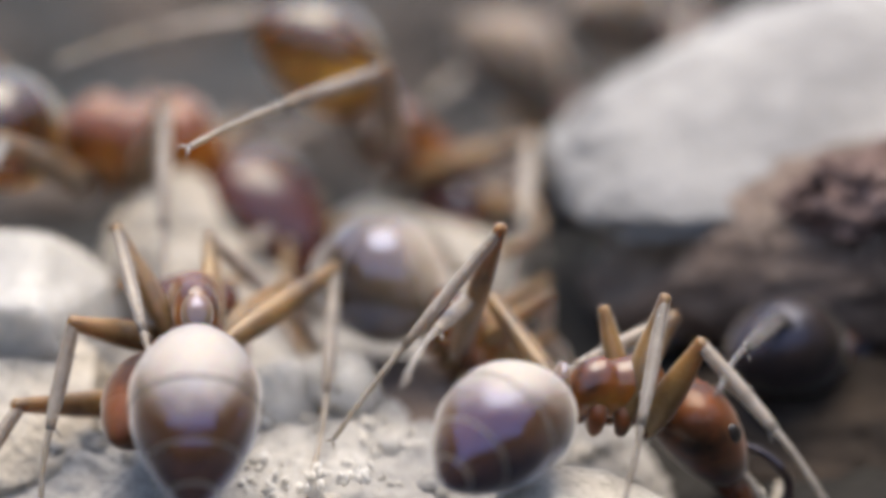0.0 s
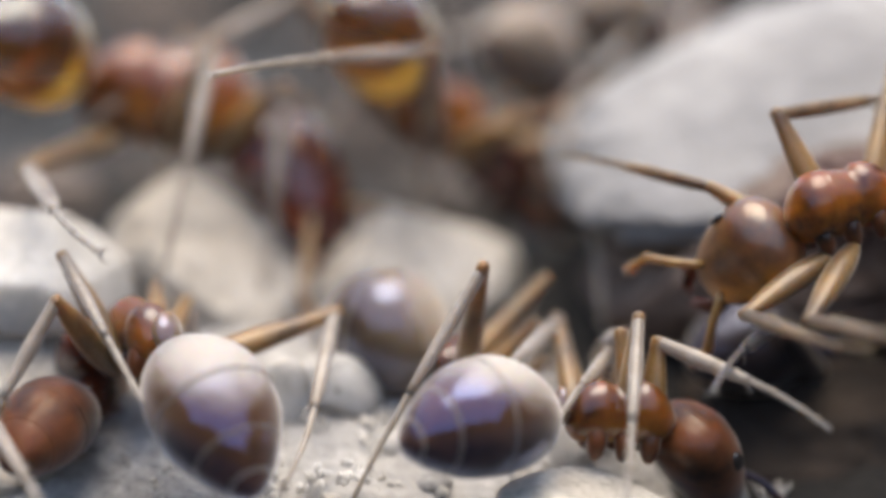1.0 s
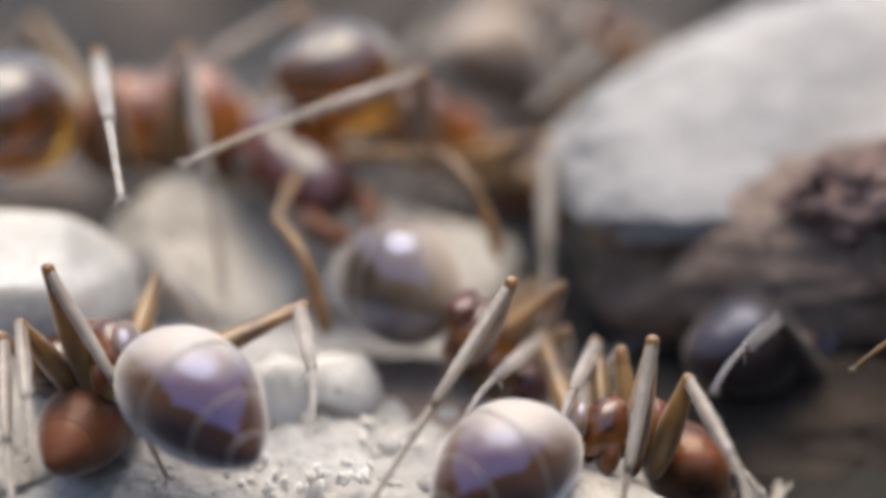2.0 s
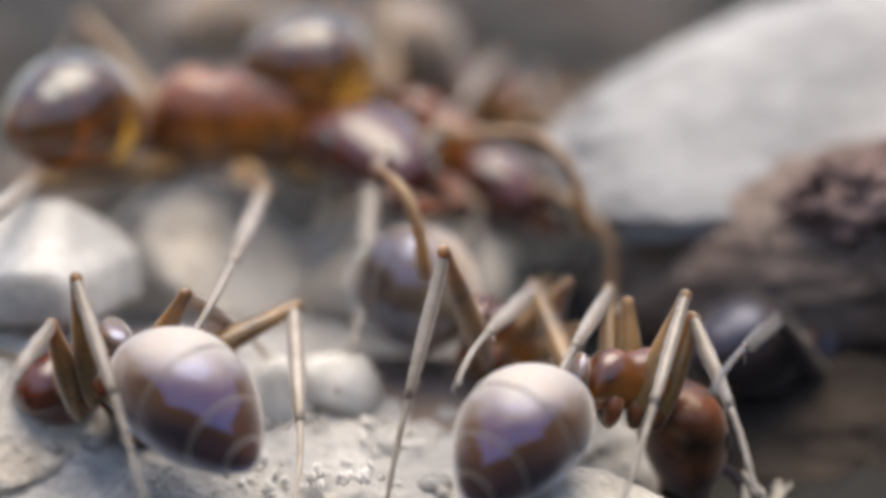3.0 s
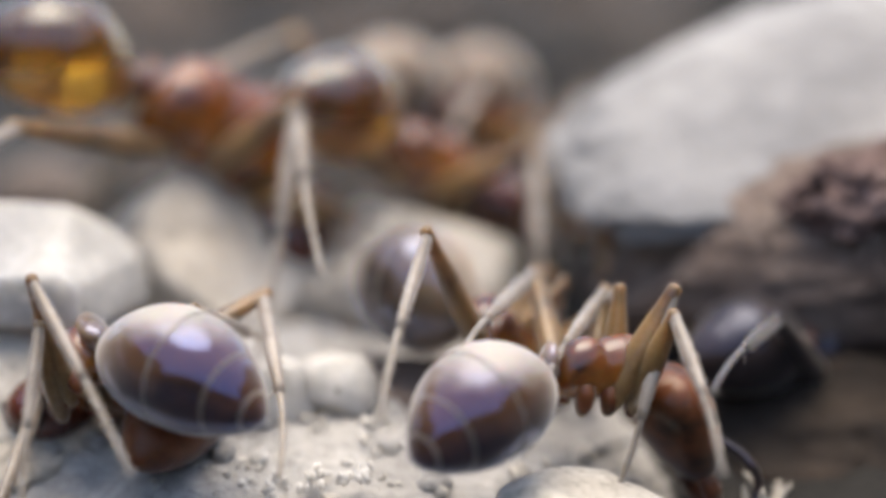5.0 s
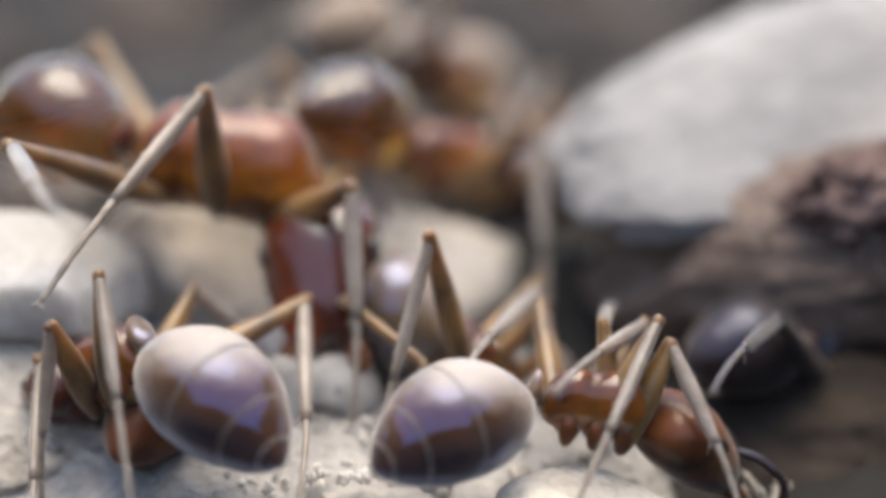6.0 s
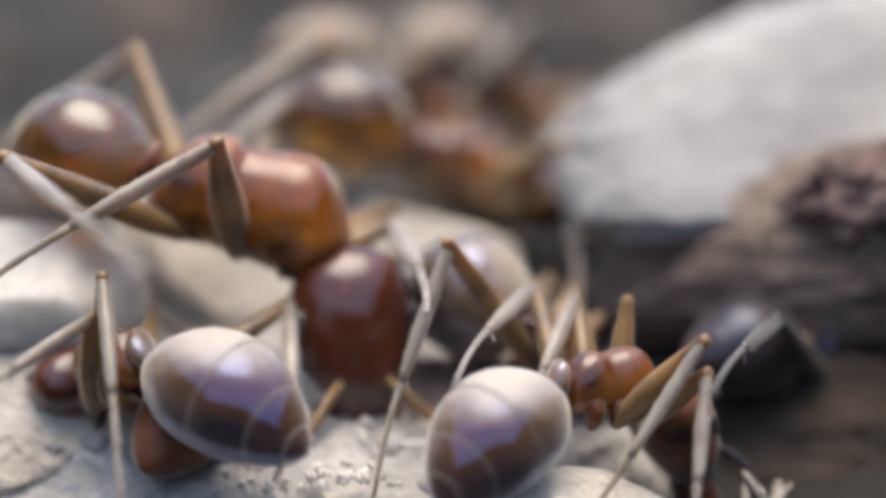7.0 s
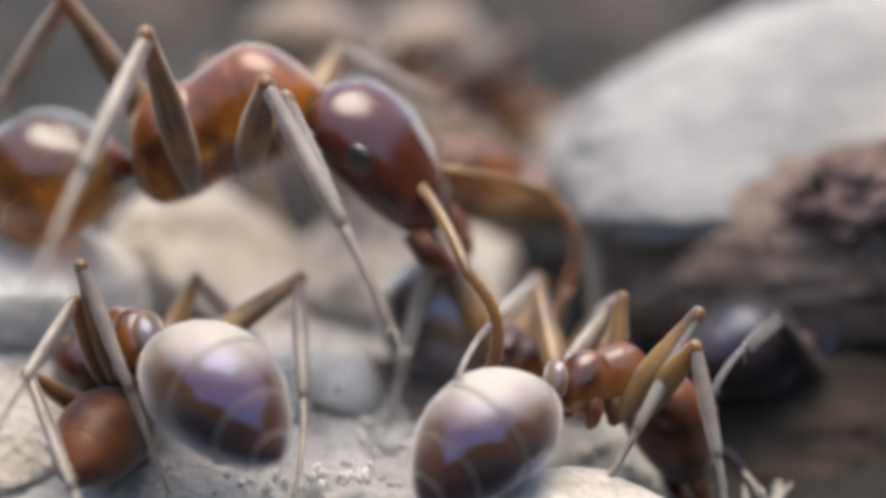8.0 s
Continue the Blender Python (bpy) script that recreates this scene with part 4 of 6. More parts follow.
    swing(ant, "gaster", [
        (0, 1.8, -48.4, -4.8), (0.5, 4, -43.5, -12), (1, -0.4, -42.5, 1.1), (1.5, -0.6, -28.5, 3), (1.7, -2, -29.9, 9.8),
        (2.8, -2.9, -66.5, 5), (3, -3.3, -62.8, 6.3), (3.5, -10.4, -63.3, 19.3), (4, 0, -47.7, 0.1), (4.5, -6.9, -42, 21.7),
        (4.7, -13.6, -49.4, 34.2), (5.8, -15.7, -59.1, 31.5), (6, 0.5, -58.7, -1), (6.5, -7, -55.9, 15.2), (7, -7.1, -42, 22.4),
        (7.5, -11.2, -50.3, 27.7), (8, -5.8, -40.9, 18.9)])
    swing(ant, "head", [
        (0, 0, 10.6, 0.5), (0.5, 0.5, 14.2, 3.9), (1, 2.2, 22.5, 10.9), (1.5, -1.1, 26.2, -4.9), (1.7, -0.5, 22.7, -2.3),
        (2.8, 7.8, -38.8, -21.9), (3, 4.8, -37.8, -13.9), (3.5, 3.5, -42.5, -9), (4, 2.6, -25.1, -11.8), (4.5, 1, -13.4, -8.5),
        (4.7, 0.5, -11, -5.1), (5.8, 2.5, -27.2, -10.3), (6, 2.9, -20.3, -16.2), (6.5, 0.5, 6.9, 8.1), (7, 0.1, -1.6, -3.9),
        (7.5, -0.1, 5.3, -2), (8, 0.7, 16.1, 4.9)])
    step(ant, "left_front", [
        (0, 8.53, -15.8, 111.3, 87.2), (0.5, 8.92, -26.5, 110, 86.2), (1, -13.2, -46.2, 117.7, 98), (1.5, 37.8, -37.8, 113.6, 100.5),
        (1.7, 31.1, -41.4, 118.4, 97.6), (2.8, -19.4, -38.3, 146.2, 75.7), (3, -31.1, -37.9, 154.6, 76.9), (3.5, -29.1, -33.2, 154.8, 83.3),
        (4, -47.5, -43.2, 159, 88.8), (4.5, -24.4, -30, 159.8, 108.3), (4.7, -24.8, -28, 160.3, 109.2), (5.8, -58.4, -41.6, 148.9, 146.4),
        (6, -60.3, -45.3, 139.8, 144.3), (6.27, -4.4, -72.2, 108.4, 142), (6.5, 24.9, -36.7, 128.3, 102.5), (7, -60.9, -44.1, 165.3, 87.8),
        (7.5, -32.4, -25.9, 147.6, 131.3), (8, -22.5, -45.2, 147.6, 90.5)])
    step(ant, "left_middle", [
        (0, 97.4, -60.8, 59.9, 150.5), (0.5, -10.2, -66.8, 150.8, 115.6), (1, 117.9, -64.8, 38.8, 142.7), (1.5, 41.5, -47.7, 96.1, 127.9),
        (1.7, 66, -68.2, 118.7, 154.6), (2.8, -21.1, -41.1, 170.8, 124.6), (3, -11.9, -43.5, 169, 126.9), (3.5, 8.74, -40.9, 163.6, 140.2),
        (4, -8.34, -51.5, 161.6, 124.8), (4.5, -8.81, -37.8, 165.3, 124.4), (4.7, 2.03, -37.1, 159.7, 117.9), (5.8, 3.56, -50, 156.1, 135.5),
        (6, -26.9, -48.4, 169.3, 131.1), (6.5, -9.94, -48.3, 165.3, 152.3), (7, -21.6, -57.2, 174.4, 125.2), (7.5, 16, -49.9, 154.9, 139.3),
        (8, 22.4, -56.1, 149.1, 149)])
    step(ant, "left_hind", [
        (0, -75.3, 29, 4.14, 35.3), (0.5, -45.9, 14.2, -36.1, 26.2), (1, -56.9, 20.7, -30.3, 26.4), (1.5, -37.4, 18.5, -45.7, 23),
        (1.7, -34.5, 15.9, -46.4, 22.4), (2.8, -17, 2.2, -47.7, 20.7), (3, -10.7, -0.44, -48.7, 20.7), (3.5, 0.51, -3.3, -49.4, 17.9),
        (4, -18, 1.91, -47.5, 23.5), (4.5, 15, -9.35, -56.3, 24.2), (4.7, 9.92, -7.56, -55.1, 23.2), (5.8, -18.5, 1.06, -48.9, 24.4),
        (6, -23, 2.32, -47.4, 25.8), (6.5, -51.8, 4.4, -26.2, 24.6), (7, -28.8, 5.21, -42.7, 25.8), (7.5, -16.2, 0.97, -44, 19.7),
        (8, -47.4, 12.2, -30.7, 23.2)])
    step(ant, "right_front", [
        (0, 5.63, -24.9, -44.9, 71.3), (0.5, 8.37, -20.9, -47.1, 70.7), (1, 15.7, -29.2, -50.6, 83.9), (1.5, 4.81, -15.8, -45, 65.3),
        (1.7, 16.4, -18.7, -54.1, 71.5), (2.8, 6.21, -17.5, -42.2, 66.3), (3, 8.04, -19.8, -46.1, 69.8), (3.5, 20.1, -19.9, -52.9, 73.6),
        (4, 1.73, -15.2, -40.1, 60.3), (4.5, 8.65, -24.6, -40.2, 73.7), (4.7, 17.3, -25.7, -47.7, 76.1), (5.8, 8.36, -16.9, -50.2, 65),
        (6, 6.97, -19.2, -42.9, 70.1), (6.5, 12.9, -17.6, -45.5, 71.4), (7, 12, -26.5, -50.2, 75.2), (7.5, 13.4, -14.6, -53.8, 66.5),
        (8, 7.85, -16.4, -41.5, 61.3)])
    step(ant, "right_middle", [
        (0, -40.2, -49.8, -1.35, 103.4), (0.5, 4.16, -49.8, -50.4, 80.9), (1, -12.3, -33.7, -25.2, 60.9), (1.5, -9.84, -45.8, -35, 75.1),
        (1.7, 3.3, -42.7, -39.7, 65.5), (2.25, 55.5, -49.5, -118.3, 93.3), (2.8, 79.4, -18.9, -172.1, 121.1), (3, 88.5, -17.6, -165, 114.1),
        (3.5, 90.7, -11.7, -160.1, 107.1), (4, 97.1, -26.2, -166.8, 120.2), (4.5, 103.9, 0.83, -153.5, 98.9),
        (4.7, 100.5, -1.34, -151.6, 97.8), (5.8, 86.3, -18.6, -159.2, 114.1), (6, 46.3, -37.9, -102.9, 72.7), (6.5, 27.8, -51.3, -66.7, 68),
        (7, 12.9, -44.1, -54.8, 59), (7.25, 63, -48.8, -116.9, 86.2), (7.5, 92.8, -23.8, -159.9, 113.3), (7.75, 64, -47.9, -119.5, 92.4),
        (8, 15.3, -44.9, -60.2, 71.5)])
    step(ant, "right_hind", [
        (0, -29.7, -21.9, -50.8, 136.6), (0.27, -47.8, -20.9, -87.5, 124.1), (0.5, -63.5, -21.3, -106.6, 120.8),
        (1, -54.5, -9.93, -94.5, 126.7), (1.5, -59.1, -16.9, -104.6, 116), (1.7, -68.8, -14.8, -103.3, 106.9),
        (2.8, -32, -1.05, -115.8, 116.2), (3, -20.3, -4.4, -112.3, 118.3), (3.5, -13.6, -6.46, -109.7, 116.4),
        (4, -40.1, -11.6, -111.8, 120.8), (4.5, -24.9, -14.5, -111.5, 126.2), (4.7, -20.9, -13.8, -107.6, 119.8),
        (5.8, -26.7, -9.64, -106.5, 118.6), (6, -19.8, -6.1, -112, 124.7), (6.5, -20.8, -12.2, -101.8, 125.6),
        (7, -49.8, -18.2, -98.4, 129.2), (7.5, -36.8, -15.9, -106, 120.6), (8, -33.8, -24.4, -88.2, 129.4)])
    ant = ants["lower_left"]
    crawl(ant, [
        (0, -2.35, 1.32, -0.03, 0, 7.6, 87.8), (0.5, -3.03, 1.24, -0.35, 0, 8.6, 89), (1, -3.35, 1.23, -0.28, 0, 8.7, 89.4),
        (1.5, -2.92, 1.19, -0.54, 0, 9.1, 88.7), (1.7, -3.14, 1.21, -0.46, 0, 8.9, 89.3), (2.8, -2.3, 2.19, -0.26, 0, 7.1, 86.2),
        (3, -2.3, 2.18, -0.29, 0, 7.2, 86.2), (3.5, -2.36, 2.19, -0.24, 0, 7, 86.3), (4, -2.24, 2.18, -0.29, 0, 7.2, 86),
        (4.5, -2.16, 1.36, -0.27, 0, 8.2, 86.4), (4.7, -2.1, 1.35, -0.3, 0, 8.2, 86.3), (5.8, -2.35, 1.57, -0.25, 0, 7.9, 86.8),
        (6, -2.35, 1.56, -0.28, 0, 7.9, 86.8), (6.5, -1.83, 1.35, -0.3, 0, 8.2, 85.5), (7, -2.05, 1.35, -0.33, 0, 8.3, 86.1),
        (7.5, -2.56, 1.25, -0.32, 0, 8.5, 87.6), (8, -2.81, 1.23, -0.38, 0, 8.6, 88.3)])
    swing(ant, "gaster", [
        (0, 2.4, -14.4, -18.8), (0.5, 2.4, -14.2, -18.7), (1, 2.3, -14.2, -18.7), (1.5, 2.4, -14.2, -18.7), (1.7, 2.3, -14.2, -18.7),
        (2.8, 2.8, -15.5, -20.1), (3, 2.8, -15.5, -20.1), (3.5, 2.8, -15.5, -20.1), (4, 2.8, -15.6, -20.1), (4.5, 2.5, -14.7, -18.9),
        (4.7, 2.5, -14.7, -18.9), (5.8, 2.5, -14.8, -19.2), (6, 2.5, -14.8, -19.2), (6.5, 2.5, -14.8, -18.9), (7, 2.5, -14.7, -18.9),
        (7.5, 2.4, -14.4, -18.7), (8, 2.4, -14.3, -18.7)])
    swing(ant, "head", [
        (0, 0.2, 5.4, 5.3), (0.5, 0.2, 5.3, 5.3), (1, 0.2, 5.3, 5.3), (1.5, 0.2, 5.3, 5.3), (1.7, 0.2, 5.3, 5.3), (2.8, 0.3, 5.7, 5.6),
        (3, 0.3, 5.7, 5.6), (3.5, 0.3, 5.6, 5.6), (4, 0.3, 5.7, 5.6), (4.5, 0.3, 5.4, 5.3), (4.7, 0.3, 5.4, 5.3), (5.8, 0.3, 5.5, 5.4),
        (6, 0.3, 5.5, 5.4), (6.5, 0.3, 5.4, 5.3), (7, 0.3, 5.4, 5.3), (7.5, 0.2, 5.4, 5.3), (8, 0.2, 5.3, 5.3)])
    step(ant, "left_front", [
        (0, -10, -3, 48.1, 54.5), (0.5, -22.5, -3, 50.9, 52.7), (1, -18.1, -3.3, 52.3, 47), (1.5, -12.1, -13.3, 53.1, 66.2),
        (1.7, -14.9, -12.1, 51.4, 60.3), (2.8, -20.7, -4.1, 54.6, 53.9), (3, -18.2, -8.7, 53.2, 65.3), (3.5, -7.9, -11.4, 46.5, 57.7),
        (4, -17.5, -5.1, 55.1, 53.5), (4.5, -18.1, -4.2, 49.1, 57.3), (4.7, -25, -3.2, 56.2, 51.1), (5.8, -19.5, -11.3, 48.7, 53.2),
        (6, -24.3, -10, 57.9, 53), (6.5, -21.1, -0.4, 50.6, 53.9), (7, -20.8, -11.1, 52.3, 58.6), (7.5, -16.6, -4.2, 55.6, 48.1),
        (8, -9.5, -1.7, 50.7, 52.8)])
    step(ant, "left_middle", [
        (0, -12, -4.7, 88.9, 62.8), (0.5, -45.6, -45.2, 49.8, 112.6), (1, -26.5, -70, 81.1, 116), (1.5, -68.2, -54.3, 91.3, 109.6),
        (1.7, -0.2, -8.8, 82.9, 62.6), (2.8, -2.8, -12.9, 79, 68), (3, 2.2, -7.1, 78.8, 69.1), (3.5, -7, -12.6, 87.6, 73.5),
        (4, -1.8, -11.3, 81, 65), (4.5, 4.7, -8.9, 75.9, 69.8), (4.7, -3.4, -4.4, 81, 63.8), (5.8, -7.4, -13.9, 83.3, 66.5),
        (6, -4.5, -4.8, 85.5, 61.3), (6.5, -3.6, -5.5, 87.9, 67.8), (7, -20.4, -9.36, 101.8, 53.7), (7.5, 16.9, -43.1, 101.3, 138.3),
        (8, 25.9, -50.9, 131.5, 142.5)])
    step(ant, "left_hind", [
        (0, 11.7, -5.3, 128, 52.8), (0.5, 67.7, -36.3, 146.2, 91.3), (1, 54, -18.7, 157.4, 66.4), (1.5, 76.7, -49.1, 95.3, 132.4),
        (1.7, 54.8, -51.2, 133, 111.8), (2.8, 20.3, -10.7, 121.4, 59.5), (3, 22.6, 1.2, 133.1, 47.9), (3.5, 27.2, -6.8, 122.6, 62.8),
        (4, 14.8, -10.4, 132.3, 62.2), (4.5, 8.4, -0.8, 136.2, 51.6), (4.7, 22.3, -10.9, 123.7, 60.1), (5.8, 39, -23.9, 131.1, 85.1),
        (6, 39.3, -24.9, 130.2, 86.4), (6.5, 57.4, -15.1, 102.2, 86.8), (7, -1.85, -30.6, 99.3, 115.6), (7.5, 23.9, -40, 134, 110.9),
        (8, 42.7, -29.1, 150.6, 90.7)])
    step(ant, "right_front", [
        (0, 7.6, -8.11, -4.91, 53.5), (0.5, 7.75, -8, -4.93, 53.3), (1, 7.69, -7.96, -4.69, 53.3), (1.5, 7.7, -8.14, -5.03, 53.5),
        (1.7, 7.74, -8.16, -4.88, 53.5), (2.8, 7.68, -7.68, -5.73, 55.2), (3, 7.68, -7.87, -5.75, 55.3), (3.5, 7.54, -7.83, -5.46, 55.3),
        (4, 7.53, -7.88, -5.58, 55.3), (4.5, 7.35, -8.31, -5.04, 53.8), (4.7, 7.4, -8.12, -5.21, 53.7), (5.8, 7.51, -8.25, -5.2, 54.3),
        (6, 7.5, -8.02, -5.2, 54.1), (6.5, 7.38, -8.2, -5.35, 53.8), (7, 7.32, -8.21, -5.12, 53.8), (7.5, 7.53, -8.19, -4.94, 53.5),
        (8, 7.69, -8.18, -4.98, 53.6)])
    step(ant, "right_middle", [
        (0, 12.3, 5, -3.2, 37.2), (0.5, 12.3, 5, -3.2, 37.2), (1, 12.3, 5, -3.2, 37.2), (1.5, 12.3, 5, -3.2, 37.2),
        (1.7, 12.3, 5, -3.2, 37.2), (2.8, 12.3, 5, -3.2, 37.2), (3, 12.3, 5, -3.2, 37.2), (3.5, 12.3, 5, -3.2, 37.2),
        (4, 12.3, 5, -3.2, 37.2), (4.5, 12.3, 5, -3.2, 37.2), (4.7, 12.3, 5, -3.2, 37.2), (5.8, 12.3, 5, -3.2, 37.2),
        (6, 12.3, 5, -3.2, 37.2), (6.5, 12.3, 5, -3.2, 37.2), (7, 12.3, 5, -3.2, 37.2), (7.5, 12.3, 5, -3.2, 37.2),
        (8, 12.3, 5, -3.2, 37.2)])
    step(ant, "right_hind", [
        (0, -11.5, 11.8, 8.84, 21.1), (0.5, -11.5, 11.8, 8.84, 21.1), (1, -11.5, 11.8, 8.84, 21.1), (1.5, -11.5, 11.8, 8.84, 21.1),
        (1.7, -11.5, 11.8, 8.84, 21.1), (2.8, -11.5, 11.8, 8.84, 21.1), (3, -11.5, 11.8, 8.84, 21.1), (3.5, -11.5, 11.8, 8.84, 21.1),
        (4, -11.5, 11.8, 8.84, 21.1), (4.5, -11.5, 11.8, 8.84, 21.1), (4.7, -11.5, 11.8, 8.84, 21.1), (5.8, -11.5, 11.8, 8.84, 21.1),
        (6, -11.5, 11.8, 8.84, 21.1), (6.5, -11.5, 11.8, 8.84, 21.1), (7, -11.5, 11.8, 8.84, 21.1), (7.5, -11.5, 11.8, 8.84, 21.1),
        (8, -11.5, 11.8, 8.84, 21.1)])
    ant = ants["crossing"]
    crawl(ant, [
        (0, 5.99, -1.47, 1, 0, 0.2, -163.1), (0.3, 4.79, -0.46, 1.63, 0, 1.6, -164.9), (0.4, 4.34, -0.03, 1.61, 0, 2.6, -156.5),
        (0.5, 3.61, 0.37, 1.67, 0, -11, -168.4), (0.6, 3.56, 0.35, 1.59, 0, -8.6, -167), (0.8, 3.7, 0.31, 1.6, 0, 11.5, -157.5),
        (1, 3.64, 0.4, 1.77, 0, 15.5, -161.5), (1.2, 3.84, 0.41, 1.66, 0, 27.6, -160.5), (1.4, 4.02, 0.33, 1.68, 0, 25.4, -151.4),
        (1.6, 4.97, -0.13, 1.4, 0, 14.1, -146.7), (2, 5.9, -1.35, 1.17, 0, 6.2, -145.7), (8, 7.4, -2.14, 1.02, 0, -2.1, -156.7)])
    swing(ant, "gaster", [
        (0, 0.3, -1.6, -23.8), (0.3, -0.5, -8.7, 7), (0.4, 0.9, -9.2, -11.7), (0.5, 0, -0.8, 4.9), (0.6, 0, -2.4, 0.3),
        (0.8, 0.6, -17.7, -4), (1, -0.6, -14.5, 4.7), (1.2, -0.7, -22.5, 3.7), (1.4, 2, -23.4, -9.8), (1.6, 1.9, -14.3, -14.8),
        (2, 1.1, -5, -23.7), (8, -0.4, -6.9, 7.3)])
    swing(ant, "head", [
        (0, -92.4, 29.8, -85.1), (0.3, -94, 34.9, -78.9), (0.4, -83.9, 25.2, -73.4), (0.5, -68.9, 6.2, -64), (0.6, -70.1, 7.7, -67.2),
        (0.8, -82.7, 36.4, -50.8), (1, -78.2, 30.1, -46.6), (1.2, -73.5, 27.3, -34.1), (1.4, -91.8, 51.1, -52.9), (1.6, -115.5, 52.5, -87.4),
        (2, -123.1, 42.4, -110), (8, -106.9, 30.2, -109.7)])
    step(ant, "left_front", [
        (0, 110.1, 2.1, 43, 54.2), (0.3, 110.1, 2.1, 43, 54.2), (0.4, 110.1, 2.1, 43, 54.2), (0.5, 110.1, 2.1, 43, 54.2),
        (0.6, 106.6, 3.3, 37.4, 59.1), (0.8, 100.2, 5.4, 25.9, 69.6), (1, 94.1, 7.4, 14.6, 80), (1.2, 96.6, 14.2, -0.3, 90.4),
        (1.4, 96.7, 20.1, -16, 101.6), (1.6, 96.7, 20.1, -16, 101.6), (2, 96.7, 20.1, -16, 101.6), (8, 96.7, 20.1, -16, 101.6)])
    step(ant, "left_middle", [
        (0, 110.2, 2.1, 58, 39.5), (0.3, 110.2, 2.1, 58, 39.5), (0.4, 110.2, 2.1, 58, 39.5), (0.5, 110.2, 2.1, 58, 39.5),
        (0.6, 109.1, 3.1, 54.5, 42.6), (0.8, 107, 5.3, 47.5, 48.9), (1, 104.9, 7.4, 40.4, 55.1), (1.2, 105.9, 7.2, 31.3, 62),
        (1.4, 106.8, 6.8, 22.3, 68.8), (1.6, 106.8, 6.8, 22.3, 68.8), (2, 106.8, 6.8, 22.3, 68.8), (8, 106.8, 6.8, 22.3, 68.8)])
    step(ant, "left_hind", [
        (0, 16.9, -28.9, 124.7, 89.1), (0.3, 11.5, -29.7, 132.2, 84.2), (0.4, 5.6, -31.8, 138.7, 86.9), (0.5, 7.1, -37.2, 141.7, 97.3),
        (0.6, -1.9, -32.5, 146.6, 81.5), (0.8, 4.9, -32.2, 138.9, 80.9), (1, 16.9, -32.1, 130.6, 89), (1.2, 9.2, -29, 131.4, 86.4),
        (1.4, 3.8, -29.5, 134.1, 87.5), (1.6, 12.3, -27.8, 130.2, 78.9), (2, 9.4, -27, 138.4, 75.6), (8, 8.8, -27.4, 136.9, 80.4)])
    step(ant, "right_front", [
        (0, -69.7, -55.2, -82.2, 109.7), (0.3, -69.7, -55.2, -82.2, 109.7), (0.4, -69.7, -55.2, -82.2, 109.7),
        (0.5, -69.7, -55.2, -82.2, 109.7), (0.6, -76.7, -51.7, -32.2, 40.5), (0.8, -37.1, -32, -58.5, 46.7), (1, -40.7, -41.2, -38.5, 35.2),
        (1.2, -27, -50.9, -51.7, 50.1), (1.4, 22.6, -36.6, -86.6, 71.4), (1.6, 22.6, -36.6, -86.6, 71.4), (2, 22.6, -36.6, -86.6, 71.4),
        (8, 22.6, -36.6, -86.6, 71.4)])
    step(ant, "right_middle", [
        (0, -114.5, -64.9, -35.3, 93.4), (0.3, -114.5, -64.9, -35.3, 93.4), (0.4, -114.5, -64.9, -35.3, 93.4),
        (0.5, -114.5, -64.9, -35.3, 93.4), (0.6, -109.9, -66.4, -41.7, 95.3), (0.8, -98.9, -68.4, -56.8, 99.4),
        (1, -86.2, -68.9, -73.5, 103.3), (1.2, -60.3, -67.6, -94, 104.5), (1.4, -44.8, -65.3, -124.4, 112.3),
        (1.6, -44.8, -65.3, -124.4, 112.3), (2, -44.8, -65.3, -124.4, 112.3), (8, -44.8, -65.3, -124.4, 112.3)])
    step(ant, "right_hind", [
        (0, -6.7, -28.2, -133.8, 82.6), (0.3, 1.9, -30.6, -144.7, 89.4), (0.4, -13.7, -36.1, -128.3, 88.2),
        (0.5, -10.7, -33.3, -131.2, 85.9), (0.6, -1.6, -25.2, -141.5, 82.3), (0.8, -5, -29.3, -143.6, 90.7), (1, -6.5, -38.2, -141.2, 89.5),
        (1.2, -14.4, -33.5, -135.4, 84.8), (1.4, -2.7, -36.1, -137.6, 95.9), (1.6, -6.5, -30, -136.1, 87.1), (2, -11, -34.3, -125, 90.1),
        (8, -4.7, -32.7, -141.8, 91)])
    ant = ants["under_rock"]
    crawl(ant, [
        (0, 4.5, 2.52, -0.31, 0, 18, 40.2), (0.6, 4.16, 2.44, -0.29, 0, 15, 27.7), (8, 4.16, 2.44, -0.29, 0, 15, 27.7)])
    swing(ant, "gaster", [
        (0, 0.8, -12.6, -7.2), (0.6, -0.4, -9.8, 5), (8, -0.5, -11.8, 5.3)])
    swing(ant, "head", [
        (0, 1.2, 21.1, 6.6), (0.6, 0.8, 20.5, 4.2), (8, 0.8, 20.5, 4.2)])
    step(ant, "left_front", [
        (0, -11.9, -9, 48.2, 55.1), (0.6, -15.4, -2.2, 55.7, 55.4), (8, -14.1, -11.3, 48.2, 55.8)])
    step(ant, "left_middle", [
        (0, -6.2, -9.5, 89.2, 66.7), (0.6, 3.3, -12.6, 75.6, 67.1), (8, 2.3, -4.4, 83.5, 58.9)])
    step(ant, "left_hind", [
        (0, 25.4, -7.3, 126.6, 57.8), (0.6, 15.7, -2, 128.3, 49.7), (8, 14.7, -6.2, 129.3, 58.5)])
    step(ant, "right_front", [
        (0, 15.4, 0.2, -50.4, 53.6), (0.6, 20.3, -1.1, -55.4, 52.6), (8, 17.2, -4.5, -49, 48.2)])
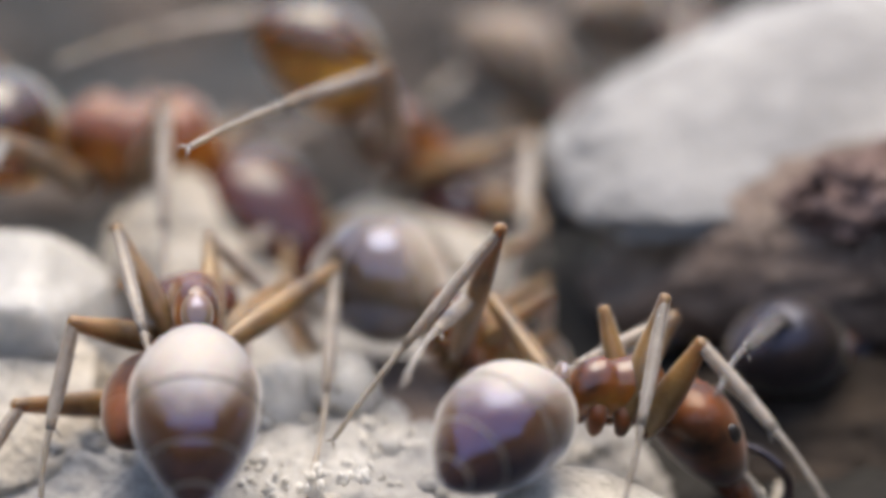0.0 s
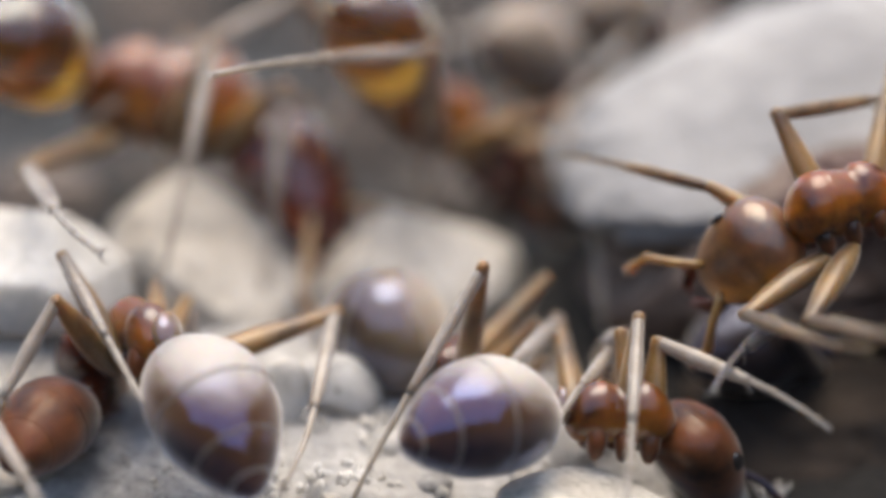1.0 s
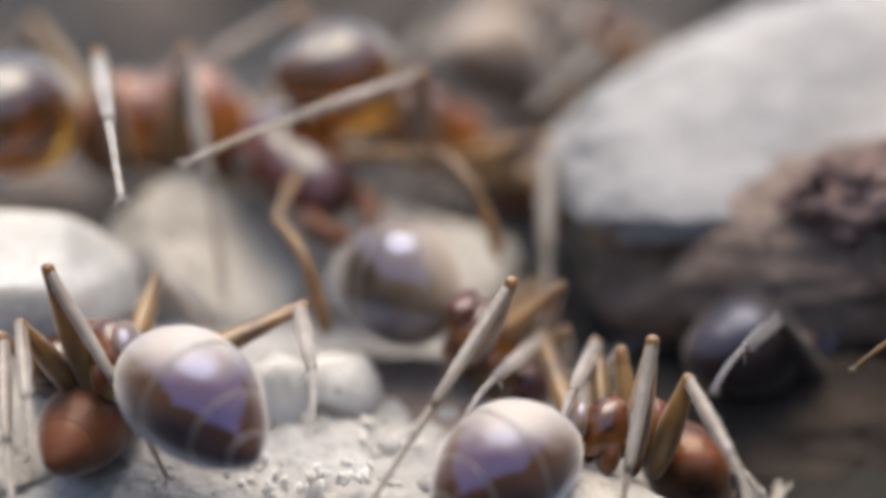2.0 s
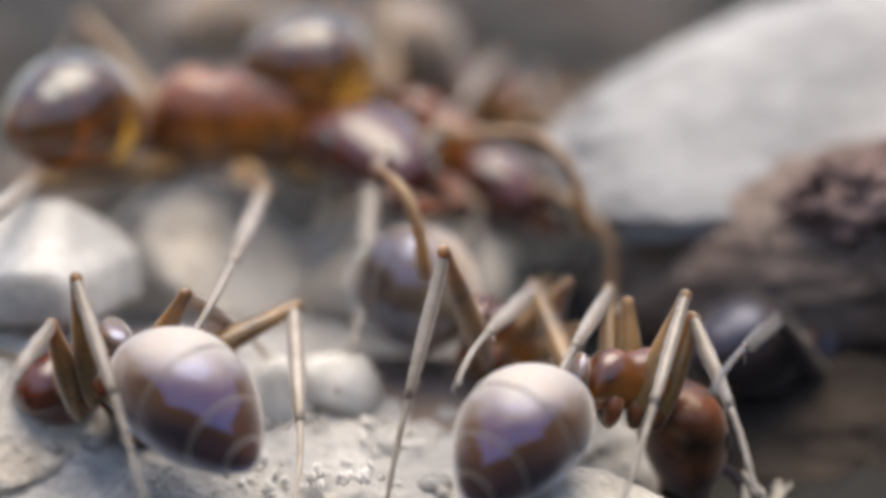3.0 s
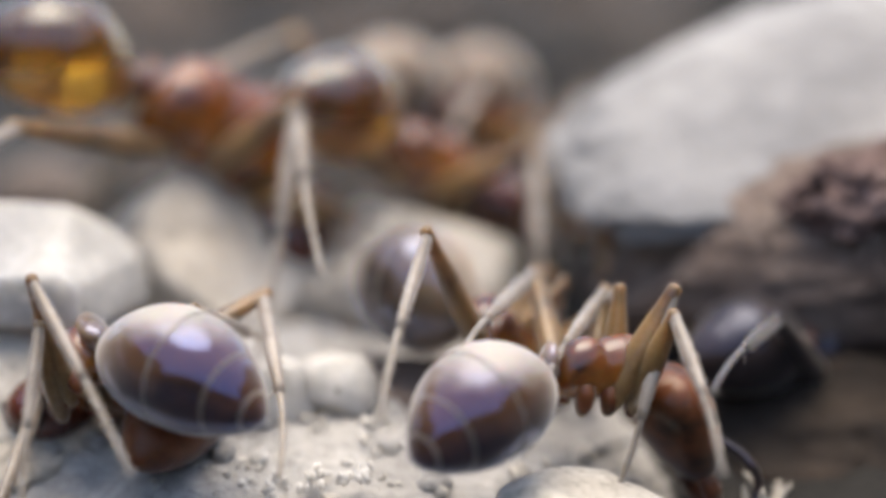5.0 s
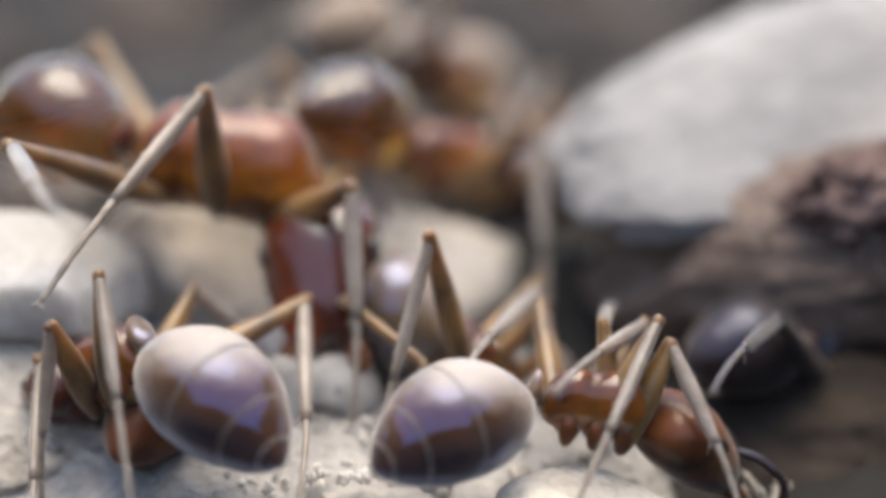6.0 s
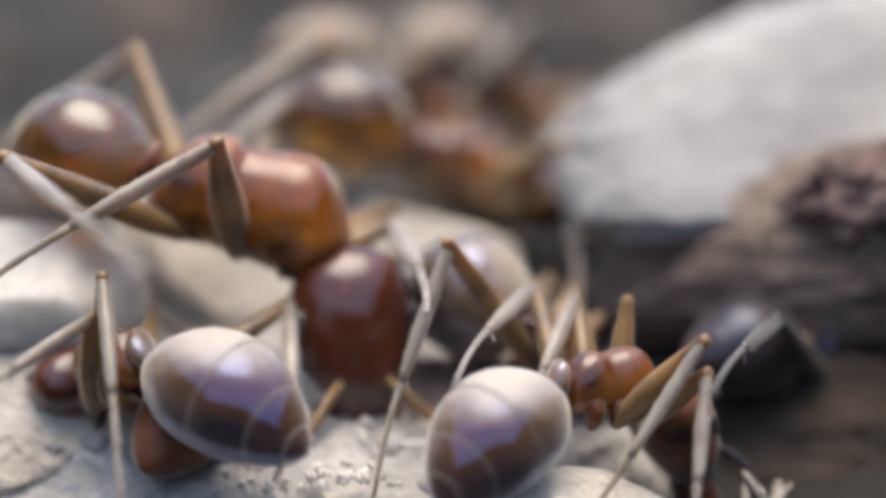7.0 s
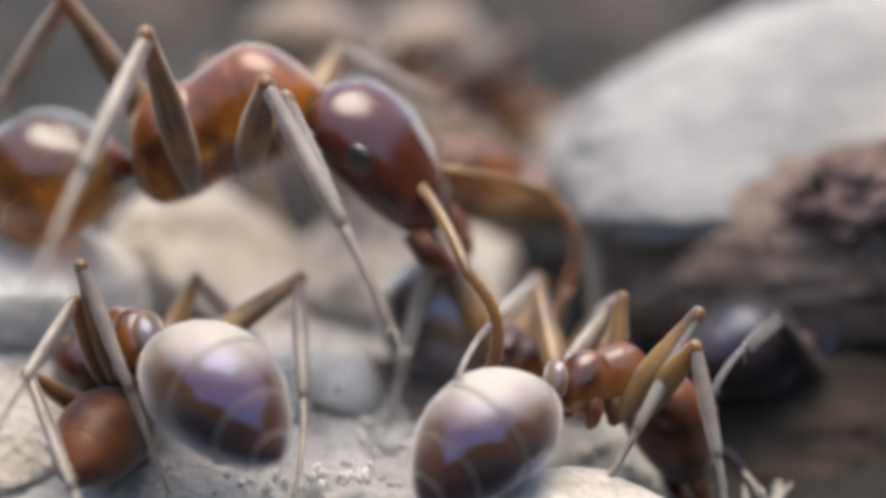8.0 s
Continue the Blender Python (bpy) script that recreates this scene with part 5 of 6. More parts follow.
    step(ant, "right_middle", [
        (0, 1, -10.1, -83.9, 71.9), (0.6, -2.9, -0.1, -82.9, 57.7), (8, 2.5, -12.5, -84.6, 65.2)])
    step(ant, "right_hind", [
        (0, 43.5, -17.9, 179, 42.2), (0.6, 25.4, -25.1, -155.2, 36.6), (8, 25.4, -25.1, -155.2, 36.6)])
    ant = ants["big"]
    crawl(ant, [
        (0, -3.33, 4.28, 1.49, 0, 8.7, 4.3), (0.5, -3.24, 4.28, 1.56, 0, 4.7, 4.7), (1, -2.98, 4.4, 2.01, 0, 14.3, 2.5),
        (1.5, -3.58, 4.25, 1.45, 0, -3.6, 6.4), (1.7, -3.02, 4.27, 1.56, 0, 4.6, 4.2), (2.8, -3.07, 3.92, 1.99, 0, -10.1, 7.9),
        (3, -2.25, 3.91, 1.87, 0, 4.1, 2.9), (3.5, -2.42, 3.87, 1.62, 0, 21, 2), (4, -2.63, 3.98, 1.84, 0, 25.7, 2.6),
        (4.5, -2.42, 4.38, 1.81, 0, 40, 26.1), (4.7, -2.42, 4.38, 1.75, 0, 40, 30), (5.8, -2.29, 2.44, 1.75, 0, 16.4, -0.2),
        (6, -2.16, 2.32, 1.7, 0, 17.2, -1), (6.5, -1.9, 1.66, 1.54, 0, 20.9, -2.4), (7, -1.86, 1.53, 1.47, 0, 21.7, -2.8),
        (7.5, -2.51, 1.88, 1.86, 0, 10.6, 16.7), (8, -2.08, 1.43, 2.29, 0, -18.9, 6.8)])
    swing(ant, "gaster", [
        (0, 2.9, 4.7, 63), (0.5, 4.1, 6.6, 63.7), (1, 7.1, 14.5, 51.8), (1.5, 9.6, 18.8, 54), (1.7, 3.8, 7.1, 56.3), (2.8, 5.4, 11.1, 52),
        (3, 0.8, 1.6, 53.6), (3.5, -0.1, -10, 51), (4, -4.8, -24, 38.8), (4.5, -4.4, -18, 20.7), (4.7, -2.5, -18, 12.5),
        (5.8, 0.5, -17.1, -37.7), (6, -0.5, -14.8, -33.5), (6.5, 2.9, -21.9, -39.5), (7, 2, -20.6, -35.5), (7.5, -1, -13.2, -29.5),
        (8, -5, -3.8, -33.5)])
    swing(ant, "head", [
        (0, 29.4, 29.9, -38.4), (0.5, 29.7, 24.2, -45.7), (1, 29.2, 35.3, -33.2), (1.5, 18.4, 26.5, -46.5), (1.7, 17.1, 22.6, -59.1),
        (2.8, 6.5, 7.9, -47.9), (3, 6.3, 7.5, -52.4), (3.5, 40.7, 38, -46), (4, 32.2, 42, -40.6), (4.5, 19.7, 51.7, -58.3),
        (4.7, 33.1, 53.8, -32.6), (5.8, 32.7, 49.7, -72.1), (6, 30, 42.6, -68.9), (6.5, 40.4, 57.3, -35.1), (7, 41.3, 56.3, -34.1),
        (7.5, 17, 53, -90), (8, 0.3, 62.2, -32.2)])
    step(ant, "left_front", [
        (0, -25.4, -32.3, 60.8, 85.9), (0.5, -9.3, -29, 49.1, 81.4), (1, -12.3, -26.1, 45.1, 76.3), (1.5, -9.8, -23.8, 52, 78.2),
        (1.7, -21.9, -29.3, 57.1, 81.6), (2.8, -12.8, -19.5, 43.9, 68.7), (3, -10.8, -35.1, 47.8, 84.6), (3.5, -9.9, -34, 45.4, 88.1),
        (4, -17.7, -25.9, 59.6, 76.5), (4.5, -21.2, -21.8, 60.5, 78.6), (4.7, -15.2, -28.5, 47.7, 78.4), (5.8, -14.7, -21.2, 51.6, 73.4),
        (6, -3, -30.5, 44.3, 82.3), (6.5, -13.2, -23.8, 53.1, 70.8), (7, -9.3, -30.8, 49.1, 82.8), (7.5, -1.2, -23.4, 41.8, 69.8),
        (8, -18.5, -25.1, 50.3, 75.5)])
    step(ant, "left_middle", [
        (0, 1, -28, 93.4, 94.6), (0.5, 7.4, -35.9, 87, 103.3), (1, -4.9, -33.4, 94.4, 92.7), (1.5, 3.4, -27.8, 83.5, 95.2),
        (1.7, 0.6, -31.4, 90.4, 98.5), (2.8, -0.9, -26.1, 81.3, 93.1), (3, -4, -25.2, 94.6, 91), (3.5, -1.8, -32.3, 97, 98.5),
        (4, 4.5, -29.7, 92.2, 92.6), (4.5, -3.5, -32.1, 89.4, 93.2), (4.7, -1.3, -37.9, 98, 101.9), (5.8, -2.7, -31.6, 91.1, 97.7),
        (6, 3.2, -33.6, 90.3, 101.1), (6.5, 0.7, -30.5, 98.7, 91.6), (7, -0.5, -29, 99.8, 88.2), (7.5, -2, -32.4, 88.5, 98.4),
        (8, -2.7, -30.9, 91.6, 93.3)])
    step(ant, "left_hind", [
        (0, 7.1, -23, 134.4, 85.7), (0.5, 11.4, -38.6, 130.1, 95.4), (1, 6.2, -26.3, 140.6, 77.5), (1.5, 12.7, -38.1, 133.4, 95.1),
        (1.7, 10.4, -37.3, 130.5, 86.1), (2.8, 12.2, -42.4, 132.5, 99.4), (3, 7.5, -35.1, 138.3, 94), (3.5, 7.5, -30.5, 131.9, 89.9),
        (4, 9.9, -32.9, 135.7, 87.9), (4.5, 2.4, -37.5, 141.8, 87.8), (4.7, 3.8, -24.4, 135.8, 78.3), (5.8, 12.6, -30.1, 128.2, 79),
        (6, 15.5, -26.2, 133.3, 78.2), (6.5, 4.6, -32.2, 136, 84.4), (7, 8.5, -32, 135.6, 84.2), (7.5, 8.7, -34.5, 125.6, 89.2),
        (8, -22.6, -74.7, 164.6, 105.9)])
    step(ant, "right_front", [
        (0, -74, -8.6, -0.7, 117.9), (0.5, -15.5, -37.8, -28.9, 120.3), (1, -6.3, -50.7, -43.4, 122.5), (1.5, -16, 5.4, -3.5, 82.3),
        (1.7, -20.3, 3.4, -8.5, 82.6), (2.8, -38.2, -8.6, -38.5, 69.8), (3, -39.5, -10.5, -43.6, 65.6), (3.27, -80.9, -35.8, -28.4, 99.3),
        (3.5, -139.4, -41.4, 8.1, 133.1), (3.73, -93.6, -26.2, -5.1, 105), (4, -55.8, -7.5, -3.1, 76.9), (4.27, -21.4, -11.6, -30.1, 70),
        (4.5, 11.1, -0.1, -54.7, 63.1), (4.7, 9.4, -5, -53.9, 67.6), (5.8, 1.5, -33.8, -48.6, 95), (6, 0, -38.7, -47.4, 99.8),
        (6.27, -49.2, -52.1, -21.8, 118.9), (6.5, -105, -45.7, 10.9, 138), (7, -103.5, -31.2, 44.2, 114.4),
        (7.25, -41.4, -9.58, -9.07, 50.5), (7.5, -7.42, 14.8, 26.2, 21.7), (7.75, -15.8, -10.8, -25.2, 58.6), (8, 1.2, -32.8, -82.8, 95.4)])
    step(ant, "right_middle", [
        (0, -0.8, -49.9, -78.9, 94.8), (0.5, -3.6, -34.3, -82.2, 61.7), (1, -11.4, -58.9, -69.8, 109.4), (1.5, -157, -85.7, 130.1, 160.8),
        (1.7, 43.4, -84.7, -98.6, 150.3), (2.27, -11, -48.2, -66.1, 94.7), (2.8, -28, -12, -77.3, 39.1), (3, -49, -3.2, -77, 29),
        (3.5, -41, -29.9, -55, 66.1), (4, -18.6, -45, -56.2, 84.4), (4.5, 26.8, -31.1, -86.8, 101.2), (4.7, 22.3, -34.6, -89.4, 102.3),
        (5.8, 3.1, -53, -111.2, 98.8), (6, 3, -55.7, -116.8, 96.7), (6.5, 13.6, -59.7, -116.2, 81.5), (7, -23.5, -48, -117.9, 99.1),
        (7.5, 10.7, -63.6, -168.4, 139.8), (7.75, -8.34, -51.4, -108.2, 116.4), (8, -4.41, -35.9, -66.9, 93)])
    step(ant, "right_hind", [
        (0, 26.1, -21.5, -113.3, 38.9), (0.5, 27.7, -21.6, -115.6, 39), (1, 96.1, 3.1, -108.9, 36.3), (1.27, 58.7, -32.3, -109, 60.2),
        (1.5, -6.6, -55.7, -70.5, 84), (1.7, 4.7, -51.6, -81.7, 76.2), (2.8, 31.4, -14, -114, 17.3), (3, 79, -1.7, -132.6, 33.3),
        (3.5, 69.5, -3.39, -121.8, 25.5), (4, 83.1, 5.52, -118.1, 19.7), (4.5, 83.8, 26.2, -146.7, 28.1), (4.7, 74.2, 25.8, -155.5, 27.4),
        (5.8, 85.2, -9.3, -132.1, 56.5), (6, 88.3, -12.3, -131.8, 59.6), (6.5, 97.3, -11.3, -138.2, 86), (7, 95.6, -11.4, -142.7, 82.6),
        (7.5, 43, -36.4, -139.2, 75.9), (8, -35.5, -52.5, -82.3, 84.3)])
    ant = ants["back"]
    crawl(ant, [
        (0, -0.34, 4.75, 1.45, 0, 50.1, 47.7), (0.5, -0.37, 4.8, 1.61, 0, 37.2, 41.6), (1, -0.02, 4.92, 1.81, 0, 27.5, 51.5),
        (1.5, -0.02, 4.89, 1.72, 0, 30.9, 50), (1.7, 0.01, 4.85, 1.66, 0, 30.5, 45.2), (2.8, -0.13, 4.58, 1.6, 0, 41.6, 10.2),
        (3, -0.15, 4.44, 1.65, 0, 39.7, -8.9), (3.5, -0.37, 4.68, 1.44, 0, 35.7, 29.6), (4, -0.37, 4.65, 1.32, 0, 35.9, 29.4),
        (4.5, -0.27, 4.7, 1.27, 0, 33.8, 38.2), (4.7, -0.26, 4.72, 1.3, 0, 34.1, 40.8), (5.8, 0.06, 4.77, 1.29, 0, 21.4, 46.8),
        (6, 0.01, 4.74, 1.33, 0, 20.4, 40.1), (6.5, -0.1, 4.74, 1.28, 0, 22.4, 42.1), (7, 0.17, 4.78, 1.26, 0, 28.6, 50.5),
        (7.5, 0.14, 4.77, 1.13, 0, 29.3, 54.8), (8, 0.36, 4.72, 1.14, 0, 21.2, 43.8)])
    swing(ant, "gaster", [
        (0, 1, -3, -37.1), (0.5, 0.1, -0.3, -33.7), (1, 0.6, 13.7, 4.9), (1.5, -1.1, 7.1, -17.3), (1.7, 0.5, -5.3, -11.6),
        (2.8, -4.1, -17, 27.2), (3, -4.1, -12.8, 35.1), (3.5, -1.7, -14.4, 13.5), (4, -3.3, -13.6, 27.5), (4.5, -0.7, -7.9, 10.7),
        (4.7, -0.5, -7.9, 6.6), (5.8, 0, -0.6, 3.6), (6, 0.1, 1.6, 9.8), (6.5, -0.3, -2, 14.8), (7, 3.1, -7.6, -44.3),
        (7.5, 0.5, -9.5, -6.6), (8, 0.1, -1.1, -8.6)])
    swing(ant, "head", [
        (0, -33.7, 35.7, -86.6), (0.5, -2.6, 6.5, -42.9), (1, -15.7, 34.3, -48.1), (1.5, -12, 27.3, -46.9), (1.7, -9.2, 22, -45.1),
        (2.8, 3.4, -9.8, -38.2), (3, 3, -14.7, -23.1), (3.5, 0.3, -1, -34.2), (4, -1.2, 3.9, -33.8), (4.5, -6.9, 13.8, -52.8),
        (4.7, -9.3, 12.2, -74.1), (5.8, -2.3, 4.7, -51.6), (6, -2.2, 4.3, -53.7), (6.5, -3.9, 9.1, -46.8), (7, -2.6, 5, -54),
        (7.5, 4.7, -7.9, -61.1), (8, 0.1, -0.2, -49.9)])
    step(ant, "left_front", [
        (0, -9.6, -22.4, 48.6, 68.7), (0.5, -19.9, -27.5, 58.2, 80.9), (1, -8, -27.4, 41.6, 72.7), (1.5, -11.2, -28.2, 47, 76.7),
        (1.7, -11.6, -22.2, 58.3, 76.3), (2.8, -12.2, -20.6, 57.6, 69.6), (3, -26.7, -19.5, 61.3, 71.9), (3.5, -20, -23.8, 57.1, 75.9),
        (4, -11.5, -30.7, 50.6, 83.2), (4.5, -11, -29, 52.3, 79.9), (4.7, -16.6, -32.2, 55.3, 80.5), (5.8, -16.2, -28.2, 53.5, 76.5),
        (6, -14.2, -31.9, 52.4, 83.4), (6.5, -13.3, -25.4, 50.3, 79.2), (7, -8.1, -25.9, 42.1, 74.7), (7.5, -5.7, -30.1, 49.3, 80.2),
        (8, -11.1, -23.5, 47.2, 70.7)])
    step(ant, "left_middle", [
        (0, 1.7, -33, 92.3, 95.2), (0.5, 2.3, -27.6, 83.4, 91), (1, 1.8, -38, 82.9, 101.6), (1.5, 3.7, -36.4, 84.3, 102.2),
        (1.7, -0.4, -35.4, 81.7, 100.2), (2.8, -1.6, -28.7, 84.4, 89.5), (3, -0.3, -26.9, 85.2, 90.7), (3.5, 3, -25, 89.2, 88),
        (4, 0.3, -30.1, 92.1, 93.8), (4.5, -1.9, -27, 86, 94.4), (4.7, -2.5, -31.2, 93.2, 93.5), (5.8, 2.1, -35.1, 92.8, 100.1),
        (6, -0.9, -30.8, 80.8, 89.4), (6.5, -2.2, -25.9, 82.6, 87.8), (7, 10.4, -28.2, 80.3, 91.5), (7.5, 0.4, -28.5, 95.5, 88.4),
        (8, -1.7, -29.9, 98.3, 97.3)])
    step(ant, "left_hind", [
        (0, 9.7, -29.9, 133.3, 82.3), (0.5, 1.5, -40, 137.6, 96.9), (1, 4.2, -36.3, 138.6, 84.3), (1.5, 5.8, -34.9, 143.1, 83.4),
        (1.7, 3.4, -27.8, 139.7, 84.5), (2.8, 5.5, -29.5, 142.5, 84.5), (3, 7.5, -30.1, 135.1, 80.7), (3.5, 8.3, -29.8, 127.5, 84.5),
        (4, 12.4, -39.1, 127.8, 91.5), (4.5, 1.2, -33.1, 144.9, 87.5), (4.7, 14.1, -35.6, 135.9, 85.3), (5.8, 11.2, -33.6, 132.7, 91.4),
        (6, 9.6, -27.8, 135.8, 74.6), (6.5, 4.5, -31.7, 141.7, 87), (7, 12.6, -36.4, 140.4, 89.3), (7.5, 10.6, -35.4, 130.5, 95.4),
        (8, 7.1, -30.6, 134.8, 82.4)])
    step(ant, "right_front", [
        (0, 9.7, -30.2, -46.2, 73.4), (0.5, 13.3, -33.9, -53.7, 80.6), (1, 9.3, -26.7, -49.4, 72), (1.5, 16.6, -28.9, -52.2, 77.9),
        (1.7, 8.1, -23.4, -50.7, 72.4), (2.8, 9.8, -28.2, -45.3, 71.2), (3, 19.8, -20.4, -60.1, 72.9), (3.5, 8.5, -30.5, -48.7, 82.1),
        (4, 12.2, -21.7, -44.5, 71.3), (4.5, 7.8, -21.6, -43.4, 78.3), (4.7, 10.7, -31.8, -54.4, 89.6), (5.8, 5.9, -23, -47.9, 70.3),
        (6, 14.7, -33.6, -58.7, 83), (6.5, 7.8, -25.2, -50.1, 76.1), (7, 19.8, -23.5, -57.4, 78.6), (7.5, 10.5, -23.6, -54.1, 72.6),
        (8, 22.3, -20.9, -59.7, 74.8)])
    step(ant, "right_middle", [
        (0, -4.7, -37.8, -83.3, 97.8), (0.5, -0.8, -30.6, -89.6, 94.3), (1, 0.9, -26.6, -85.1, 84.7), (1.5, 6.4, -35.6, -93, 96),
        (1.7, 1.7, -24.7, -90, 83.7), (2.8, 0.8, -23.8, -82.6, 89.6), (3, 1.2, -37.5, -87.5, 100.9), (3.5, -15, -12.5, -106, 86.6),
        (4, 4.5, -24.3, -90.5, 88.1), (4.5, -0.8, -30.4, -96.2, 91.4), (4.7, 1.5, -33.9, -84.3, 94), (5.8, 3.1, -32.3, -96.5, 96.4),
        (6, 4.6, -39.3, -91.2, 106.3), (6.5, -3.3, -29.9, -89.6, 92.4), (7, -2.9, -33.9, -94.1, 95.1), (7.5, 0.5, -29.7, -88.2, 97.1),
        (8, -4.6, -24.8, -87.6, 86.3)])
    step(ant, "right_hind", [
        (0, -15.1, 3.3, -150.2, 54.3), (0.5, -42.8, -16.4, -129.7, 92.9), (1, -44.2, -15, -149.3, 52.7), (1.5, -56.5, -18, -135.4, 70.2),
        (1.7, -54.7, -17.1, -130.8, 66.2), (2.25, -10, 0, -155, 75), (2.62, 2.94, 22.8, 152.8, 105.2), (3, -12.1, 45.9, 89.2, 135.4),
        (3.5, 2.76, 16.7, 67.4, 142.6), (4, 5.65, 13.5, 69.2, 145.7), (4.25, 31.3, 12.6, 127.4, 119.3), (4.5, 44.6, -8.6, -179.9, 92.9),
        (4.7, 45, -9.6, 178, 92.3), (5.8, 48.7, -14.6, 166.1, 89), (6, 49.6, -15.4, 164, 100), (6.5, 45, -16, 150, 120),
        (7, 39.4, -16.8, 139.1, 79.2), (7.5, 57.9, -19.2, 134.7, 120.8), (8, 71.2, -17.1, 141.5, 112.2)])
    ant = ants["far"]
    crawl(ant, [
        (0, 1.77, 7.31, 1.09, 0, 40.4, 60.6), (0.5, 1.73, 7.29, 1.09, 0, 39.9, 55.5), (1, 1.73, 7.31, 1.38, 0, 47.8, 50.4),
        (1.5, 1.73, 7.31, 1.38, 0, 47.8, 50.4), (3, 0.47, 7.37, 1.55, 0, 25.6, 43.8), (3.5, 0.54, 7.39, 1.36, 0, 23.3, 54.9),
        (4, 0.36, 7.34, 1.23, 0, 23.1, 50.4), (4.5, 0.47, 7.29, 1.13, 0, 19, 46.4), (6, 0.08, 7.34, 1.8, 0, 35.6, 30.5),
        (6.5, 0.08, 7.3, 1.66, 0, 35.7, 30.3), (7, -0.16, 7.18, 1.4, 0, 34.9, 22.4), (7.5, -0.44, 7.19, 1.4, 0, 35, 23.1),
        (8, -0.37, 7.22, 1.54, 0, 34.8, 23.2)])
    swing(ant, "gaster", [
        (0, -6.7, 14.5, -49.5), (0.5, -2.6, 8.9, -33.1), (1, 0, -20.8, 0.1), (1.5, -0.8, -29.4, 3.2), (3, 0, 1.2, 3.6),
        (3.5, -0.7, 6, -13.8), (4, -0.3, 11.3, -2.7), (4.5, 0.3, 6.8, 4.6), (6, -1.2, -21.5, 6.1), (6.5, 4.5, -17.8, -28.3),
        (7, -0.1, -15.4, 0.9), (7.5, 0.1, -13.4, -1.1), (8, 1.2, -14.1, -10.1)])
    swing(ant, "head", [
        (0, 0, -1.9, 0.6), (0.5, -0.1, -1.4, 4.6), (1, 0.1, 5.9, 1.3), (1.5, 0.1, 5.9, 1.3), (3, -0.8, -17.7, 5.4), (3.5, 0.4, -6.2, -7.5),
        (4, -0.1, -5.2, 2.5), (4.5, 0.4, 4.3, 10), (6, -1.1, -9.2, 13.7), (6.5, -0.5, -5, 11.1), (7, 0.2, 1.4, 14.7), (7.5, 0.6, 3.5, 20),
        (8, 0.6, 3.4, 20)])
    step(ant, "left_front", [
        (0, -15.8, -27.8, 58.6, 77.8), (0.5, -15.3, -25.6, 49.7, 72.1), (1, -9.4, -21.1, 54.3, 74), (1.5, -8.8, -30.3, 46.1, 82.9),
        (3, -18, -18.8, 54.9, 72.3), (3.5, -7.8, -26.4, 49.1, 74.3), (4, -8.1, -24.7, 53.3, 72.2), (4.5, -7.7, -26.9, 48.2, 77.5),
        (6, -13.8, -21, 52.3, 76.2), (6.5, -11.5, -21.8, 51.4, 73.3), (7, -11.7, -28.9, 47.8, 82.2), (7.5, -9.6, -29.7, 45.1, 76.8),
        (8, -10.8, -29.4, 52.5, 75.9)])
    step(ant, "left_middle", [
        (0, -0.9, -31.7, 88.1, 99.8), (0.5, 3.3, -32.1, 87.6, 98.5), (1, -3.4, -26.3, 96.4, 87.9), (1.5, 6.1, -26.3, 87.5, 95.3),
        (3, 6.4, -33.1, 87.8, 93.6), (3.5, -3.7, -33.8, 94.9, 100.2), (4, 2.8, -32, 89.2, 99.8), (4.5, 3.1, -24.6, 83.6, 85.7),
        (6, 4.5, -35.8, 89.5, 102.6), (6.5, 2.8, -35, 89.5, 101.8), (7, 4.3, -31.5, 93.8, 97.6), (7.5, 3.2, -31.1, 88.9, 91.9),
        (8, 1.1, -33.5, 82.3, 95.2)])
    step(ant, "left_hind", [
        (0, 4.6, -31.4, 139.2, 91), (0.5, 3.5, -38.7, 135.8, 94.3), (1, 8, -24.2, 134, 82.1), (1.5, 14.4, -38.8, 125.3, 100),
        (3, 11.4, -37.3, 134.6, 93.8), (3.5, 12.2, -36, 127.1, 87.4), (4, 5.1, -44, 135, 92.8), (4.5, 2.2, -34.8, 144.1, 84),
        (6, 3.2, -40.1, 140.1, 91.9), (6.5, 10.9, -38.5, 133.9, 91.6), (7, 13.7, -31, 126.7, 84.5), (7.5, 9.8, -28.3, 130.9, 82.8),
        (8, 7.1, -31.8, 135.6, 87.2)])
    step(ant, "right_front", [
        (0, 11.4, -26.4, -54.6, 79.3), (0.5, 13.6, -28.3, -52.4, 83.7), (1, 13, -27.4, -51.8, 74), (1.5, 11.2, -32.6, -42.4, 79.4),
        (3, 10.7, -21.1, -49.5, 73.9), (3.5, 5.9, -27.2, -50.8, 74.3), (4, 22.7, -31, -57.6, 82.8), (4.5, 18.5, -25.8, -52.4, 74.3),
        (6, 14.6, -26.3, -50.5, 74.1), (6.5, 18.4, -27.1, -56.5, 78.3), (7, 14.8, -28.4, -54.4, 80.5), (7.5, 15.2, -23.5, -54.5, 73.2),
        (8, 6.6, -33.5, -43.7, 84.8)])
